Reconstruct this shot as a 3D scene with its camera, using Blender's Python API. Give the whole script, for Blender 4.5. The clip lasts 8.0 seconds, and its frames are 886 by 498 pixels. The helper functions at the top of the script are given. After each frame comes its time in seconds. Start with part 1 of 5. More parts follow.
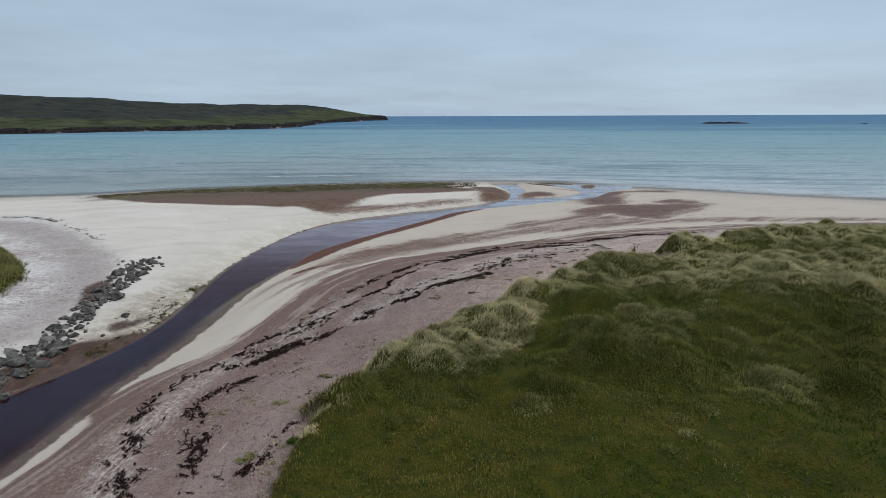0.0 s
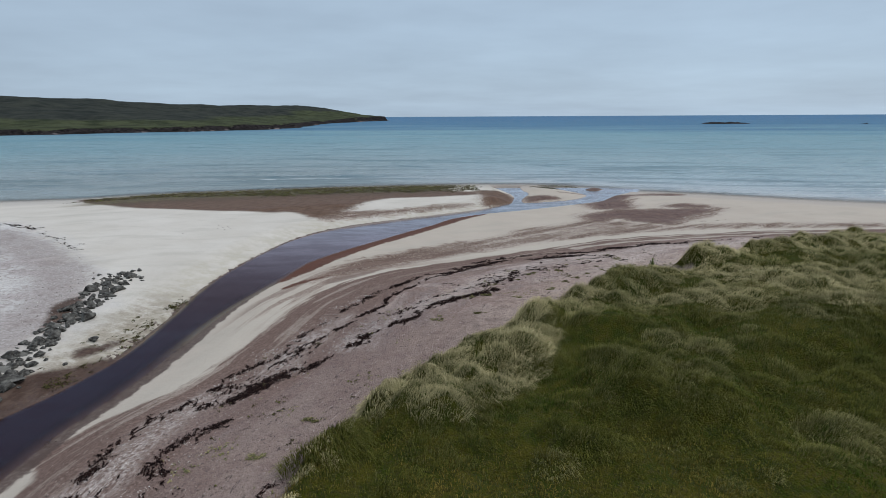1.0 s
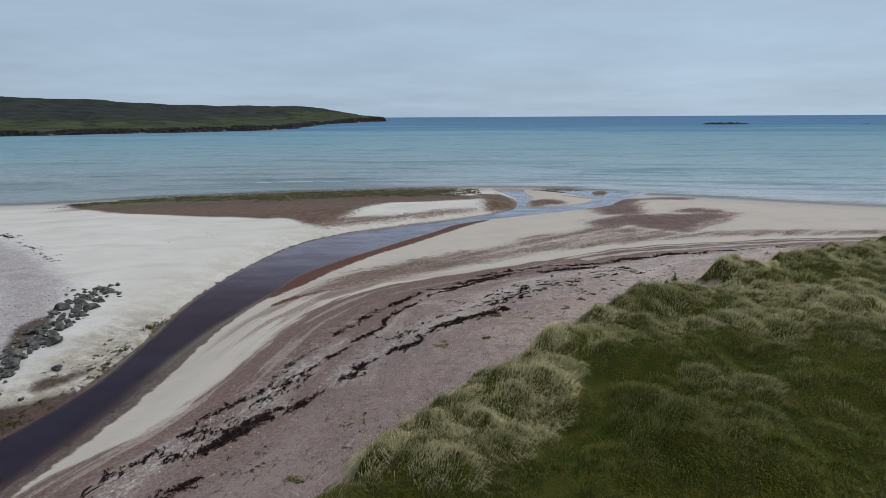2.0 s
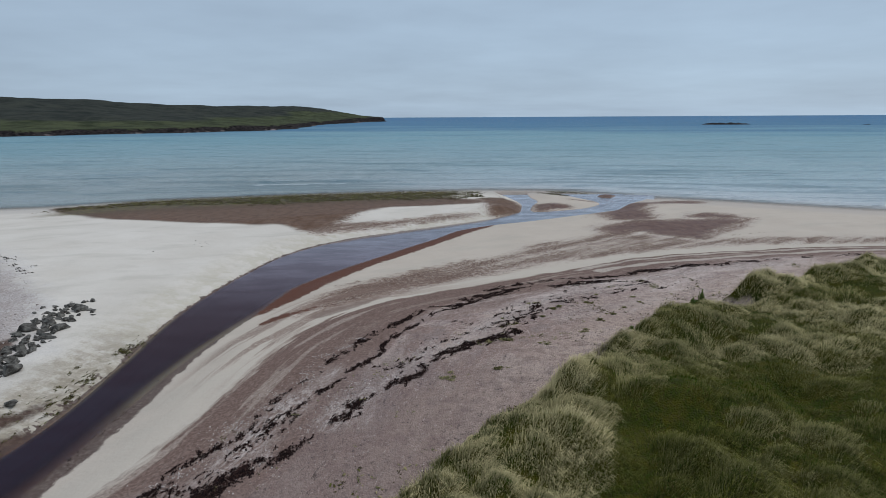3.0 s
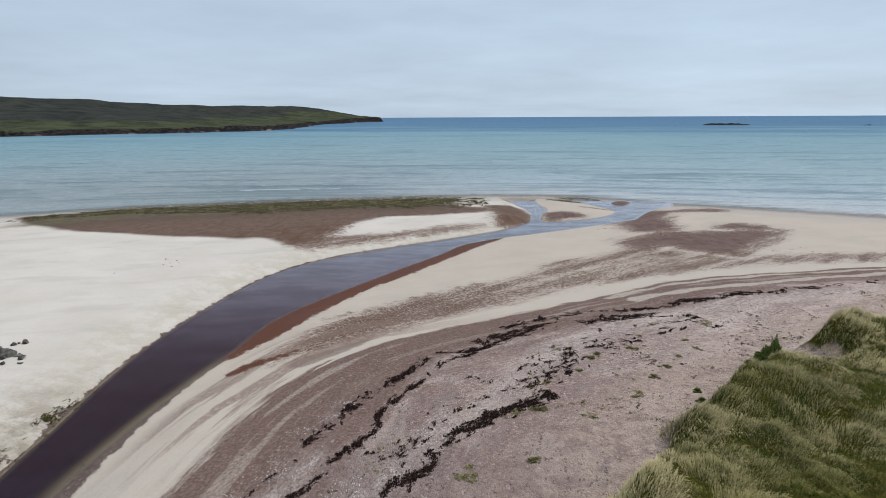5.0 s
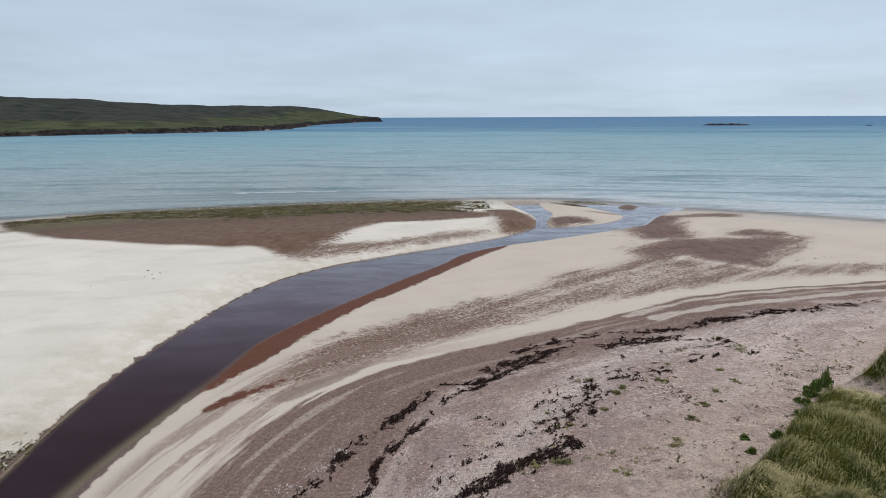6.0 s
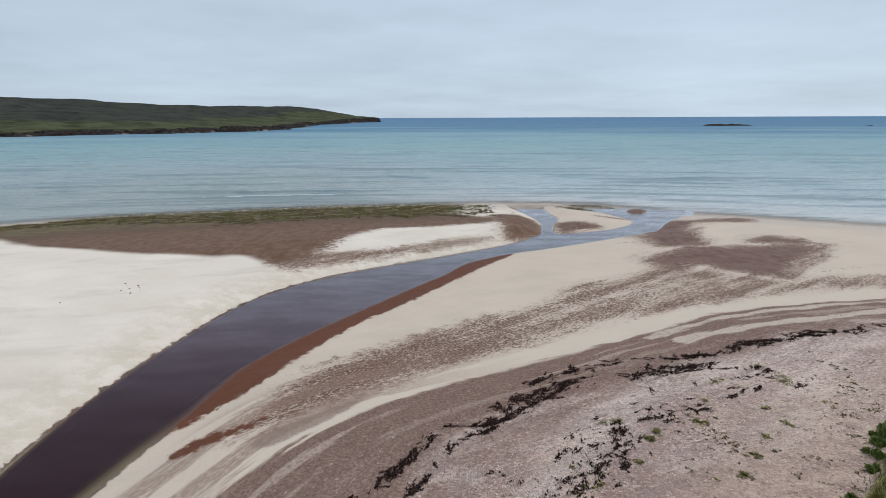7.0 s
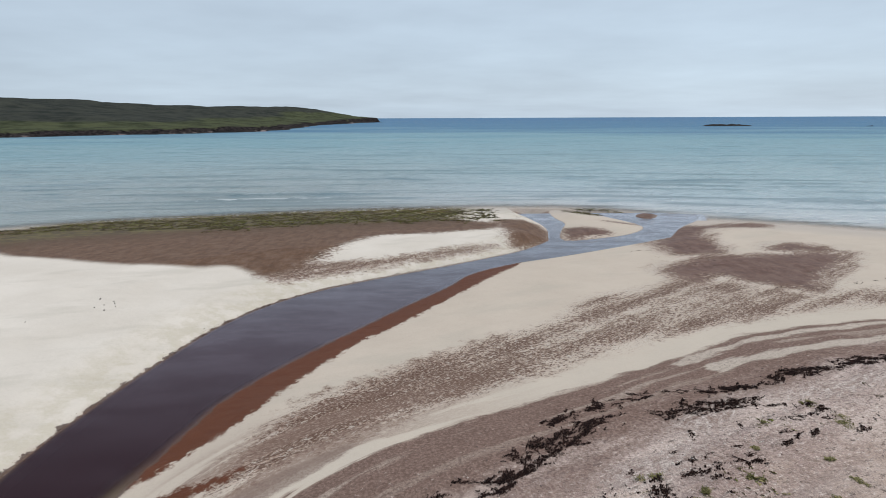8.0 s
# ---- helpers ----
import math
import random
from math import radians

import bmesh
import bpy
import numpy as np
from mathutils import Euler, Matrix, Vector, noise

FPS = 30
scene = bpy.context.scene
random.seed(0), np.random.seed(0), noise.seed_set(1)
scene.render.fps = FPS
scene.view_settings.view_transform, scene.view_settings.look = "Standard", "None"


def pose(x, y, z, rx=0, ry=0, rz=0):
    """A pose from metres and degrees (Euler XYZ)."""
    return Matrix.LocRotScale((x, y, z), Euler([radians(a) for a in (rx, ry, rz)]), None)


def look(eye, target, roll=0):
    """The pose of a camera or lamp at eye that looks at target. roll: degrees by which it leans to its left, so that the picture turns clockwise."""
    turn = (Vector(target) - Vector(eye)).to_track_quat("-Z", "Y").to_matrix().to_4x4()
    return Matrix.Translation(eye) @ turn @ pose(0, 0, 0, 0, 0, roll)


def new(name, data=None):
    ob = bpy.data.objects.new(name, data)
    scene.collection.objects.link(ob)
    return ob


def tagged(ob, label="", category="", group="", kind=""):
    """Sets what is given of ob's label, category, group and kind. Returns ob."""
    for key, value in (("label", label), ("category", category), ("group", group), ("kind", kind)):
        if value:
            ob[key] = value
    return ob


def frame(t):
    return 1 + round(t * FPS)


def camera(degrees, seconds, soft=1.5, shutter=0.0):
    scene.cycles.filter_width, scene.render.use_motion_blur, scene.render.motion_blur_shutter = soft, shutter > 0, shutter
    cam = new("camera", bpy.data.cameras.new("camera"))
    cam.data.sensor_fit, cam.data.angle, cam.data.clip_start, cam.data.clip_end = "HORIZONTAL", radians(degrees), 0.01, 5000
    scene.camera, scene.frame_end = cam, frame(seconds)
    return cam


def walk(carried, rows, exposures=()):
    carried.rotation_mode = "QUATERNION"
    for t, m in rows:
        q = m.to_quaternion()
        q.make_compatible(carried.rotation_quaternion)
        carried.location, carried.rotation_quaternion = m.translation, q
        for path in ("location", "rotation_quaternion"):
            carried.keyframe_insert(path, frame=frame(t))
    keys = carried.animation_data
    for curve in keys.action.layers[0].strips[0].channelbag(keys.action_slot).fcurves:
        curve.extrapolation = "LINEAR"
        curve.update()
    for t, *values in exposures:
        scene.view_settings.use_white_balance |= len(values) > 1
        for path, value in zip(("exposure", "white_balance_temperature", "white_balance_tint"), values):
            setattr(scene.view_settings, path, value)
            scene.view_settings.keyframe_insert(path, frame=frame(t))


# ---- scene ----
cam = camera(73.5, 8.0, soft=0.7, shutter=0.3)
PATH = [
    (0.0, 0.000, 0.000, 12.000, -0.390, -12.767, 0.209),
    (0.5, -0.062, 1.726, 12.021, -0.427, -12.745, 0.257),
    (1.0, -0.149, 3.440, 12.044, -0.463, -12.718, 0.291),
    (1.5, -0.265, 5.125, 12.083, -0.504, -12.691, 0.306),
    (3.0, -0.652, 10.150, 12.175, -0.643, -12.660, 0.304),
    (3.5, -0.793, 11.825, 12.206, -0.695, -12.653, 0.292),
    (4.0, -0.930, 13.493, 12.221, -0.761, -12.649, 0.280),
    (4.5, -1.050, 15.191, 12.230, -0.826, -12.650, 0.268),
    (6.0, -1.347, 20.172, 12.329, -0.957, -12.652, 0.220),
    (6.5, -1.420, 21.851, 12.340, -0.999, -12.643, 0.213),
    (7.0, -1.495, 23.604, 12.323, -1.051, -12.621, 0.212),
    (7.5, -1.584, 25.312, 12.322, -1.109, -12.603, 0.216),
    (8.0, -1.709, 26.993, 12.331, -1.162, -12.594, 0.227),
]
walk(cam, [(t, pose(x, y, z, 90 + pitch, roll, yaw)) for t, x, y, z, yaw, pitch, roll in PATH],
     exposures=[(0.0, 0.01, 6150.0, 12.0), (1.5, -0.05, 6050.0, 12.5), (3.0, -0.11, 6020.0, 12.5), (3.5, -0.06, 6020.0, 13.0), (4.5, 0.2, 6220.0, 14.0), (6.5, 0.26, 6430.0, 14.5), (8.0, 0.27, 6500.0, 14.0)])


# ---- node helper ----
class Graph:
    """Short calls for building a node tree."""

    def __init__(self, tree):
        self.tree = tree
        tree.nodes.clear()

    def put(self, socket, value):
        if isinstance(value, bpy.types.NodeSocket):
            self.tree.links.new(value, socket)
        elif isinstance(value, tuple) and len(value) == 3 and socket.type == "RGBA":
            socket.default_value = (*value, 1.0)
        else:
            socket.default_value = value

    def node(self, kind):
        return self.tree.nodes.new("ShaderNode" + kind)

    def attr(self, name):
        n = self.node("Attribute")
        n.attribute_name = name
        return n.outputs["Fac"]

    def math(self, op, a, b=0.0, c=0.0):
        n = self.node("Math")
        n.operation = op
        for i, v in enumerate((a, b, c)):
            self.put(n.inputs[i], v)
        return n.outputs[0]

    def add(self, a, b):
        return self.math("ADD", a, b)

    def mul(self, a, b):
        return self.math("MULTIPLY", a, b)

    def step(self, v, lo, hi, a=0.0, b=1.0):
        """Smooth step of v from lo to hi, giving a to b."""
        n = self.node("MapRange")
        n.interpolation_type = "SMOOTHSTEP"
        for i, x in enumerate((v, lo, hi, a, b)):
            self.put(n.inputs[i], x)
        return n.outputs[0]

    def mix(self, fac, a, b):
        n = self.node("Mix")
        n.data_type = "RGBA"
        self.put(n.inputs[0], fac)
        self.put(n.inputs[6], a)
        self.put(n.inputs[7], b)
        return n.outputs[2]

    def noise(self, vec, scale, detail=3.0, rough=0.55):
        n = self.node("TexNoise")
        self.put(n.inputs["Vector"], vec)
        self.put(n.inputs["Scale"], scale)
        self.put(n.inputs["Detail"], detail)
        self.put(n.inputs["Roughness"], rough)
        return n.outputs["Fac"]

    def voronoi(self, vec, scale, feature="F1"):
        n = self.node("TexVoronoi")
        n.feature = feature
        self.put(n.inputs["Vector"], vec)
        self.put(n.inputs["Scale"], scale)
        return n.outputs

    def split(self, vec):
        n = self.node("SeparateXYZ")
        self.put(n.inputs[0], vec)
        return n.outputs

    def join(self, x, y, z):
        n = self.node("CombineXYZ")
        for i, v in enumerate((x, y, z)):
            self.put(n.inputs[i], v)
        return n.outputs[0]

    def bump(self, height, strength=0.5, distance=0.05):
        n = self.node("Bump")
        self.put(n.inputs["Strength"], strength)
        self.put(n.inputs["Distance"], distance)
        self.put(n.inputs["Height"], height)
        return n.outputs[0]

    def place(self):
        return self.node("NewGeometry").outputs["Position"]

    def ramp(self, fac, stops):
        n = self.node("ValToRGB")
        r = n.color_ramp
        while len(r.elements) < len(stops):
            r.elements.new(0.5)
        for e, (p, c) in zip(r.elements, stops):
            e.position, e.color = p, (*c, 1.0)
        self.put(n.inputs[0], fac)
        return n.outputs[0]

    def surface(self, colour, rough=0.8, normal=None, spec=0.3):
        n = self.node("BsdfPrincipled")
        self.put(n.inputs["Base Color"], colour)
        self.put(n.inputs["Roughness"], rough)
        self.put(n.inputs["Specular IOR Level"], spec)
        if normal is not None:
            self.put(n.inputs["Normal"], normal)
        out = self.node("OutputMaterial")
        self.tree.links.new(n.outputs[0], out.inputs[0])
        return n


def material(name):
    m = bpy.data.materials.new(name)
    m.use_nodes = True
    return m, Graph(m.node_tree)


# ---- world and sun: bright overcast ----
SUN_HEIGHT, SUN_TURN = radians(52), radians(70)
world = bpy.data.worlds.new("overcast_sky")
scene.world = world
world.use_nodes = True
g = Graph(world.node_tree)
sky = g.node("TexSky")
sky.sky_type, sky.sun_disc = "NISHITA", False
sky.sun_elevation, sky.sun_rotation = SUN_HEIGHT, SUN_TURN
way = g.node("TexCoord").outputs["Generated"]
wx, wy, wz = g.split(way)
up = g.math("MAXIMUM", wz, 0.0)
deep = g.math("DIVIDE", 1.0, g.add(up, 0.10))
flat = g.join(g.mul(wx, deep), g.mul(wy, deep), 0.0)
banks = g.noise(flat, 0.55, 5.0, 0.55)
bands = g.noise(g.join(g.mul(wx, 2.5), g.mul(wy, 2.5), g.mul(wz, 13.0)), 1.0, 4.0, 0.5)
height_mix = g.step(up, 0.32, 1.0)
cloud = g.mix(height_mix, (0.416, 0.530, 0.618), (1.26, 1.32, 1.38))
shade = g.add(g.mul(g.add(banks, -0.5), 1.45), g.mul(g.add(bands, -0.5), 0.65))
shade = g.add(shade, g.mul(wx, 0.28))
cloud = g.mix(g.math("ADD", 0.5, shade), g.mix(1.0, cloud, g.mix(0.35, cloud, (0.30, 0.34, 0.39))), g.mix(0.40, cloud, (0.66, 0.81, 0.915)))
bg_cloud, bg_sky = g.node("Background"), g.node("Background")
g.put(bg_cloud.inputs[0], cloud)
g.put(bg_cloud.inputs[1], 1.0)
g.put(bg_sky.inputs[0], sky.outputs[0])
g.put(bg_sky.inputs[1], 0.08)
both = g.node("MixShader")
g.put(both.inputs[0], 0.90)
g.tree.links.new(bg_sky.outputs[0], both.inputs[1])
g.tree.links.new(bg_cloud.outputs[0], both.inputs[2])
g.tree.links.new(both.outputs[0], g.node("OutputWorld").inputs[0])

sun = new("sun", bpy.data.lights.new("sun", "SUN"))
sun.data.energy, sun.data.angle, sun.data.color = 1.5, radians(14), (1.0, 0.96, 0.90)
sun.matrix_world = look((200 * math.sin(SUN_TURN), 200 * math.cos(SUN_TURN), 200 * math.tan(SUN_HEIGHT)), (0, 0, 0))


# ---- plan of the shore ----
def curve(points, n=4, closed=False):
    """A smooth line through the points."""
    p = np.array(points, float)
    if closed:
        p = np.vstack([p[-1:], p, p[:2]])
    else:
        p = np.vstack([2 * p[0] - p[1], p, 2 * p[-1] - p[-2]])
    out = []
    for a, b, c, d in zip(p, p[1:], p[2:], p[3:]):
        for t in np.arange(n) / n:
            out.append(0.5 * (2 * b + (c - a) * t + (2 * a - 5 * b + 4 * c - d) * t * t + (3 * b - a - 3 * c + d) * t ** 3))
    if not closed:
        out.append(p[-2])
    return np.array(out)


def nearest(x, y, line, closed=False):
    """Distance from each point to a line, and the length along it."""
    best, along, run = np.full(x.shape, 1e9), np.zeros(x.shape), 0.0
    ends = np.roll(line, -1, 0) if closed else line[1:]
    for (ax, ay), (bx, by) in zip(line, ends):
        dx, dy = bx - ax, by - ay
        size = math.hypot(dx, dy) or 1e-6
        t = np.clip(((x - ax) * dx + (y - ay) * dy) / size ** 2, 0, 1)
        d = (x - ax - t * dx) ** 2 + (y - ay - t * dy) ** 2
        hit = d < best
        best = np.where(hit, d, best)
        along = np.where(hit, run + t * size, along)
        run += size
    return np.sqrt(best), along


def inside(x, y, ring):
    ok = np.zeros(x.shape, bool)
    for (ax, ay), (bx, by) in zip(ring, np.roll(ring, -1, 0)):
        if ay != by:
            ok ^= ((ay > y) != (by > y)) & (x < (bx - ax) * (y - ay) / (by - ay) + ax)
    return ok


def region(x, y, ring):
    """Signed distance to a ring: below zero inside."""
    d, _ = nearest(x, y, ring, True)
    return np.where(inside(x, y, ring), -d, d)


def dune_gap(x, y):
    """Signed distance to the grassy dune, its bare notch left out."""
    return np.maximum(region(x, y, dune_ring), -region(x, y, sand_notch))


def ease(v, lo, hi):
    t = np.clip((v - lo) / (hi - lo), 0, 1)
    return t * t * (3 - 2 * t)


LEFT_BANK = [(-30, -6), (-23.5, 8), (-20.6, 18), (-18.8, 23.3), (-17.6, 26), (-16.8, 28.5), (-16.2, 32), (-16.4, 38), (-16.8, 44), (-16.5, 50),
             (-15.5, 56.5), (-14.3, 61.5), (-12, 66), (-8.6, 69.6), (-4.6, 72.6), (0, 75.9), (6.5, 81), (10.0, 85.5)]
RIGHT_BANK = [(-20, -8), (-16.6, 8), (-15.0, 17), (-14.7, 21.5), (-14.6, 24), (-14.2, 26.6), (-13.9, 29), (-13.7, 32.5), (-13.5, 36), (-13.1, 39.5), (-12.6, 42), (-12.1, 44.5), (-11.7, 46.9), (-11.3, 49.4), (-10.8, 51.4),
              (-9.4, 54.4), (-7.6, 57.6), (-5.6, 60.8), (-3.4, 64.4), (-0.5, 68.8), (1.6, 72.6), (5.6, 76), (10.1, 78.4), (17.9, 83.2), (23.1, 86.6)]
stream_left = np.vstack([curve(LEFT_BANK), curve([(10.0, 85.5), (11.0, 92), (10.4, 97.5), (9.0, 104), (8.5, 109)])[1:]])
stream_right = np.vstack([curve(RIGHT_BANK), curve([(23.1, 86.6), (26.4, 92), (30.5, 97), (33, 103)])[1:]])
fork_islet = curve([(11.8, 85.6), (12.4, 90), (14.0, 95.1), (13.6, 99.1), (14.2, 105), (18, 103), (20.3, 98.8), (22.2, 93), (19.5, 88.8), (15.6, 86.6)], 3, True)
stream_ring = np.vstack([stream_left, [(20, 112)], stream_right[::-1]])
shore = curve([(-900, 40), (-300, 40), (-120, 66), (-80, 84), (-65, 88.2), (-54, 90.6), (-44, 96.5), (-31, 100.6), (-17.6, 104), (-2, 106.3), (10, 106.8),
               (20, 104.6), (29, 97.5), (37, 94), (50, 86.5), (62, 80.8), (90, 70), (150, 52), (400, 0), (900, -40)], 3)
sea_ring = np.vstack([shore, [(5200, -60), (5200, 5200), (-5200, 5200), (-5200, 60)]])
strip = curve([(-22, -10), (-17.2, 5), (-15.3, 14), (-14.3, 18.5), (-14.0, 21.2), (-13.1, 23.4), (-12.3, 24.9), (-11.0, 27.4), (-10.1, 30.8), (-9.2, 35.8), (-8.0, 40), (-5.8, 44), (-2, 47.2), (3.9, 50.3),
               (8.3, 52.8), (12.8, 55.4), (15, 56.8), (19, 58.0), (25, 59.2), (38, 60.8), (60, 60), (90, 55), (140, 38)], 3)
strip_ring = np.vstack([strip, [(140, -300), (-22, -300)]])
dune_edge = curve([(-9, -10), (-5.8, 5), (-4.9, 12), (-4.8, 16), (-4.2, 19.5), (-3.0, 22.3), (-0.9, 26.2), (2.2, 29.4), (5.2, 32.4), (7.0, 34.9), (10.3, 37.8),
                   (12.5, 40.0), (13.5, 41.1), (14.3, 40.3), (15.3, 42.0), (20.0, 43.9), (25.0, 46.9), (31, 50.8), (40.5, 53), (60, 54), (90, 48), (140, 30)], 3)
sand_notch = curve([(14.1, 41.3), (15.0, 41.7), (16.5, 41.0), (16.1, 40.2), (14.7, 40.3)], 3, True)
dune_ring = np.vstack([dune_edge, [(140, -300), (-9, -300)]])
west_dune = curve([(-27.6, 33.5), (-27.2, 36), (-28.6, 39.8), (-31, 42.8), (-34.5, 45.6), (-42, 49), (-60, 54), (-80, 40), (-60, 10), (-34, 24)], 3, True)
west_shingle = curve([(-50, 65.5), (-40.5, 61.5), (-31, 52), (-26, 47), (-21.6, 39.5), (-20.2, 33), (-20.6, 27.5), (-26, 14), (-60, 10), (-90, 50)], 3, True)
brown_flat = curve([(-53, 90.5), (-40.5, 78.2), (-32, 74.6), (-26.5, 72.3), (-22.7, 71.4), (-19.5, 71.2), (-17.2, 71.8), (-15.6, 70.8), (-14.2, 69.4), (-12.4, 71.0), (-11.4, 73.6), (-10.2, 76.7),
                    (-9.1, 79.9), (-7.6, 83), (-5.2, 84.2), (-1.9, 84.8), (2, 86.6), (5.0, 87.8), (5.6, 91), (1.5, 95), (-4, 103), (-20, 104.6), (-40, 98), (-49, 93.5)], 3, True)
brown_fork = curve([(6.2, 94), (8.9, 93.6), (10.0, 91), (11.0, 89.2), (10.4, 86.2), (8.8, 83.6), (6.6, 81.6), (5.9, 82.6), (6.1, 86), (5.6, 90)], 3, True)
brown_islet = curve([(12.8, 92.3), (13.9, 92.1), (16.5, 90.3), (17.4, 88.3), (15.0, 86.9), (12.9, 85.7), (11.9, 86.4), (12.1, 89.4)], 3, True)
brown_east = curve([(20.2, 83.2), (22.9, 87.4), (26.2, 92.2), (28.6, 91.6), (32.9, 93.3), (35.9, 93.7), (35.3, 91.7), (31.9, 91.4), (28.3, 90.2), (26.6, 87.7), (25.4, 83.8), (25.2, 81.1), (24.0, 78.4),
                    (21.8, 77.7), (19.8, 78.7)], 3, True)
brown_fan = curve([(16.8, 72.2), (19.4, 74.6), (22.2, 76.3), (26.0, 76.7), (29.8, 77.2), (34.0, 77.6), (33.4, 75.5), (30.1, 72.2), (26.6, 68.6), (25.1, 65.5), (24.2, 66.9), (22.2, 68.7), (21.0, 70.3),
                   (19.6, 70.6), (18.2, 68.9), (17.4, 69.8)], 3, True)
brown_wisp = curve([(29.6, 79.6), (31.4, 81.1), (33.0, 81.2), (35.2, 77.9), (33.4, 78.6)], 3, True)
islet_edge = curve([(18.8, 95.3), (20.9, 94.7), (23.1, 94.1), (22.6, 93.4), (20.4, 93.9)], 3, True)
brown_bank = curve([(-22.5, 20), (-21.6, 23), (-20.3, 25.0), (-19.4, 27.0), (-18.6, 28.6), (-17.4, 29.8), (-16.4, 31.2), (-16.1, 29.8), (-16.7, 28.4), (-17.3, 26.8), (-19, 23)], 3, True)
brown_rocks = curve([(-17.9, 30.4), (-18.2, 31.2), (-17.9, 32.0), (-17.5, 32.2), (-17.2, 33.4), (-16.9, 32.8), (-17.1, 31.8), (-17.4, 31.0)], 3, True)
brown_blob = curve([(23.6, 99.6), (25.3, 102.2), (27, 100.6), (25, 97.8)], 3, True)
red_bank = curve([(-12.3, 44.6), (-12.3, 46.9), (-12.0, 49.4), (-11.5, 51.8), (-10.2, 54.4), (-8.4, 57.6), (-6.4, 61.0), (-4.2, 64.8), (-1.4, 69.2), (0.8, 73.0), (5.8, 76.4), (4.2, 73.0), (1.9, 69.5), (-0.8, 65.2),
                  (-2.6, 62.2), (-4.2, 59.7), (-5.7, 57.9), (-6.8, 55.6), (-7.8, 53.2), (-8.6, 51.0), (-9.3, 49.1), (-10.5, 47.0), (-11.2, 45.8)], 3, True)
red_crescent = curve([(-11.1, 43.2), (-10.4, 44.1), (-9.2, 44.5), (-8.0, 45.3), (-8.8, 44.1), (-9.6, 43.5), (-10.6, 42.8)], 3, True)
speckle_ring = curve([(-8.9, 43.4), (-8.6, 45.7), (-8.3, 47.5), (-7.7, 49.1), (-6.7, 50.6), (-5.3, 51.9), (-3.5, 53.5), (-0.7, 56.0), (2.5, 58.4), (4.6, 59.6), (7.1, 63.2), (9.6, 65.8), (13.5, 67.6), (16.4, 69.6),
                      (19.8, 69.6), (22.3, 67.4), (24.6, 65.4), (30, 66.4), (44, 66), (60, 64.6), (60, 61.6), (34, 62.0), (26.5, 61.6), (20.6, 60.5), (15.5, 58.7), (11.6, 57.0), (7.9, 55.2), (4.6, 53.2),
                      (1.6, 51.3), (-0.9, 49.8), (-2.8, 48.5), (-4.3, 46.9), (-5.9, 46.1), (-7.6, 44.2)], 3, True)
tongue_ring = curve([(-4.5, 46.6), (-5.6, 45.9), (-6.7, 45.0), (-7.5, 44.1), (-8.2, 43.2), (-7.4, 42.9), (-6.5, 43.8), (-5.7, 44.7), (-4.8, 45.9)], 3, True)

pale_gap = curve([(9.9, 52.9), (12.5, 54.4), (15.0, 55.8), (17.7, 56.8), (20.5, 57.4), (24.1, 58.3), (36, 59.6)], 3)
pale_bar = curve([(11.2, 52.2), (13.2, 53.0), (15.8, 53.8), (18.7, 54.7), (21.4, 55.2), (28, 56.9), (38, 58.2)], 3)
BLEACHED = [curve([(-4.4, 29.8), (-3.6, 31.6), (-2.4, 33.4), (-1.4, 35.0), (0.2, 36.6), (1.4, 38.4), (3.6, 41.6), (6.6, 45.2), (10, 47.6), (16, 49.6), (26, 52.4)], 3),
            curve([(-9.4, 13), (-10.0, 16.1), (-10.6, 18.8), (-10.3, 21.2), (-9.6, 24.0), (-8.2, 27.2), (-6.6, 31.0), (-5.4, 34.2)], 3)]
lens_bar = curve([(-11.2, 73.6), (-9.8, 76.9), (-8.6, 80.2), (-7.2, 82.6), (-5.2, 83.5), (-1.9, 84.0), (1.5, 85.4), (4.2, 86.0), (5.1, 84.5), (5.6, 82.2), (4.3, 80.9), (1.1, 78.5), (-2.9, 75.7), (-5.5, 73.9), (-8.2, 73.0)], 3, True)
west_band = curve([(-48, 60.5), (-44, 58.7), (-37, 54.2), (-29.2, 47.1), (-24.5, 40.7), (-22.6, 35.3), (-21.8, 29)], 3)
brown_patch = curve([(-21.4, 33.6), (-22.4, 35.6), (-23.2, 37.6), (-22.7, 39.4), (-21.9, 38), (-21.3, 36.3), (-21.0, 34.4)], 3, True)
spit_ring = curve([(-14.6, 70.2), (-13, 68.4), (-10.5, 70.2), (-6, 73.0), (-3, 75.4), (1, 78.0), (4.8, 80.6), (4.2, 81.6), (0.5, 79.4), (-3.2, 76.8), (-6, 75.0), (-9.5, 73.8), (-12, 73.0)], 3, True)


def water_level(y):
    return 0.02 + np.clip(84 - y, 0, 90) * 0.0035


def wave(x, y, size, seed):
    """Smooth plan noise between about -1 and 1, from a few crossing sines."""
    r = np.random.RandomState(seed)
    out = np.zeros(np.shape(x))
    for k in range(9):
        a, f, p = r.uniform(0, 6.283), (0.6 + 1.9 * r.rand()) / size, r.uniform(0, 6.283)
        out = out + np.sin((x * math.cos(a) + y * math.sin(a)) * f * 6.283 + p + 1.3 * np.sin((y * math.cos(a) - x * math.sin(a)) * f * 3.1 + k))
    return out / 4.5


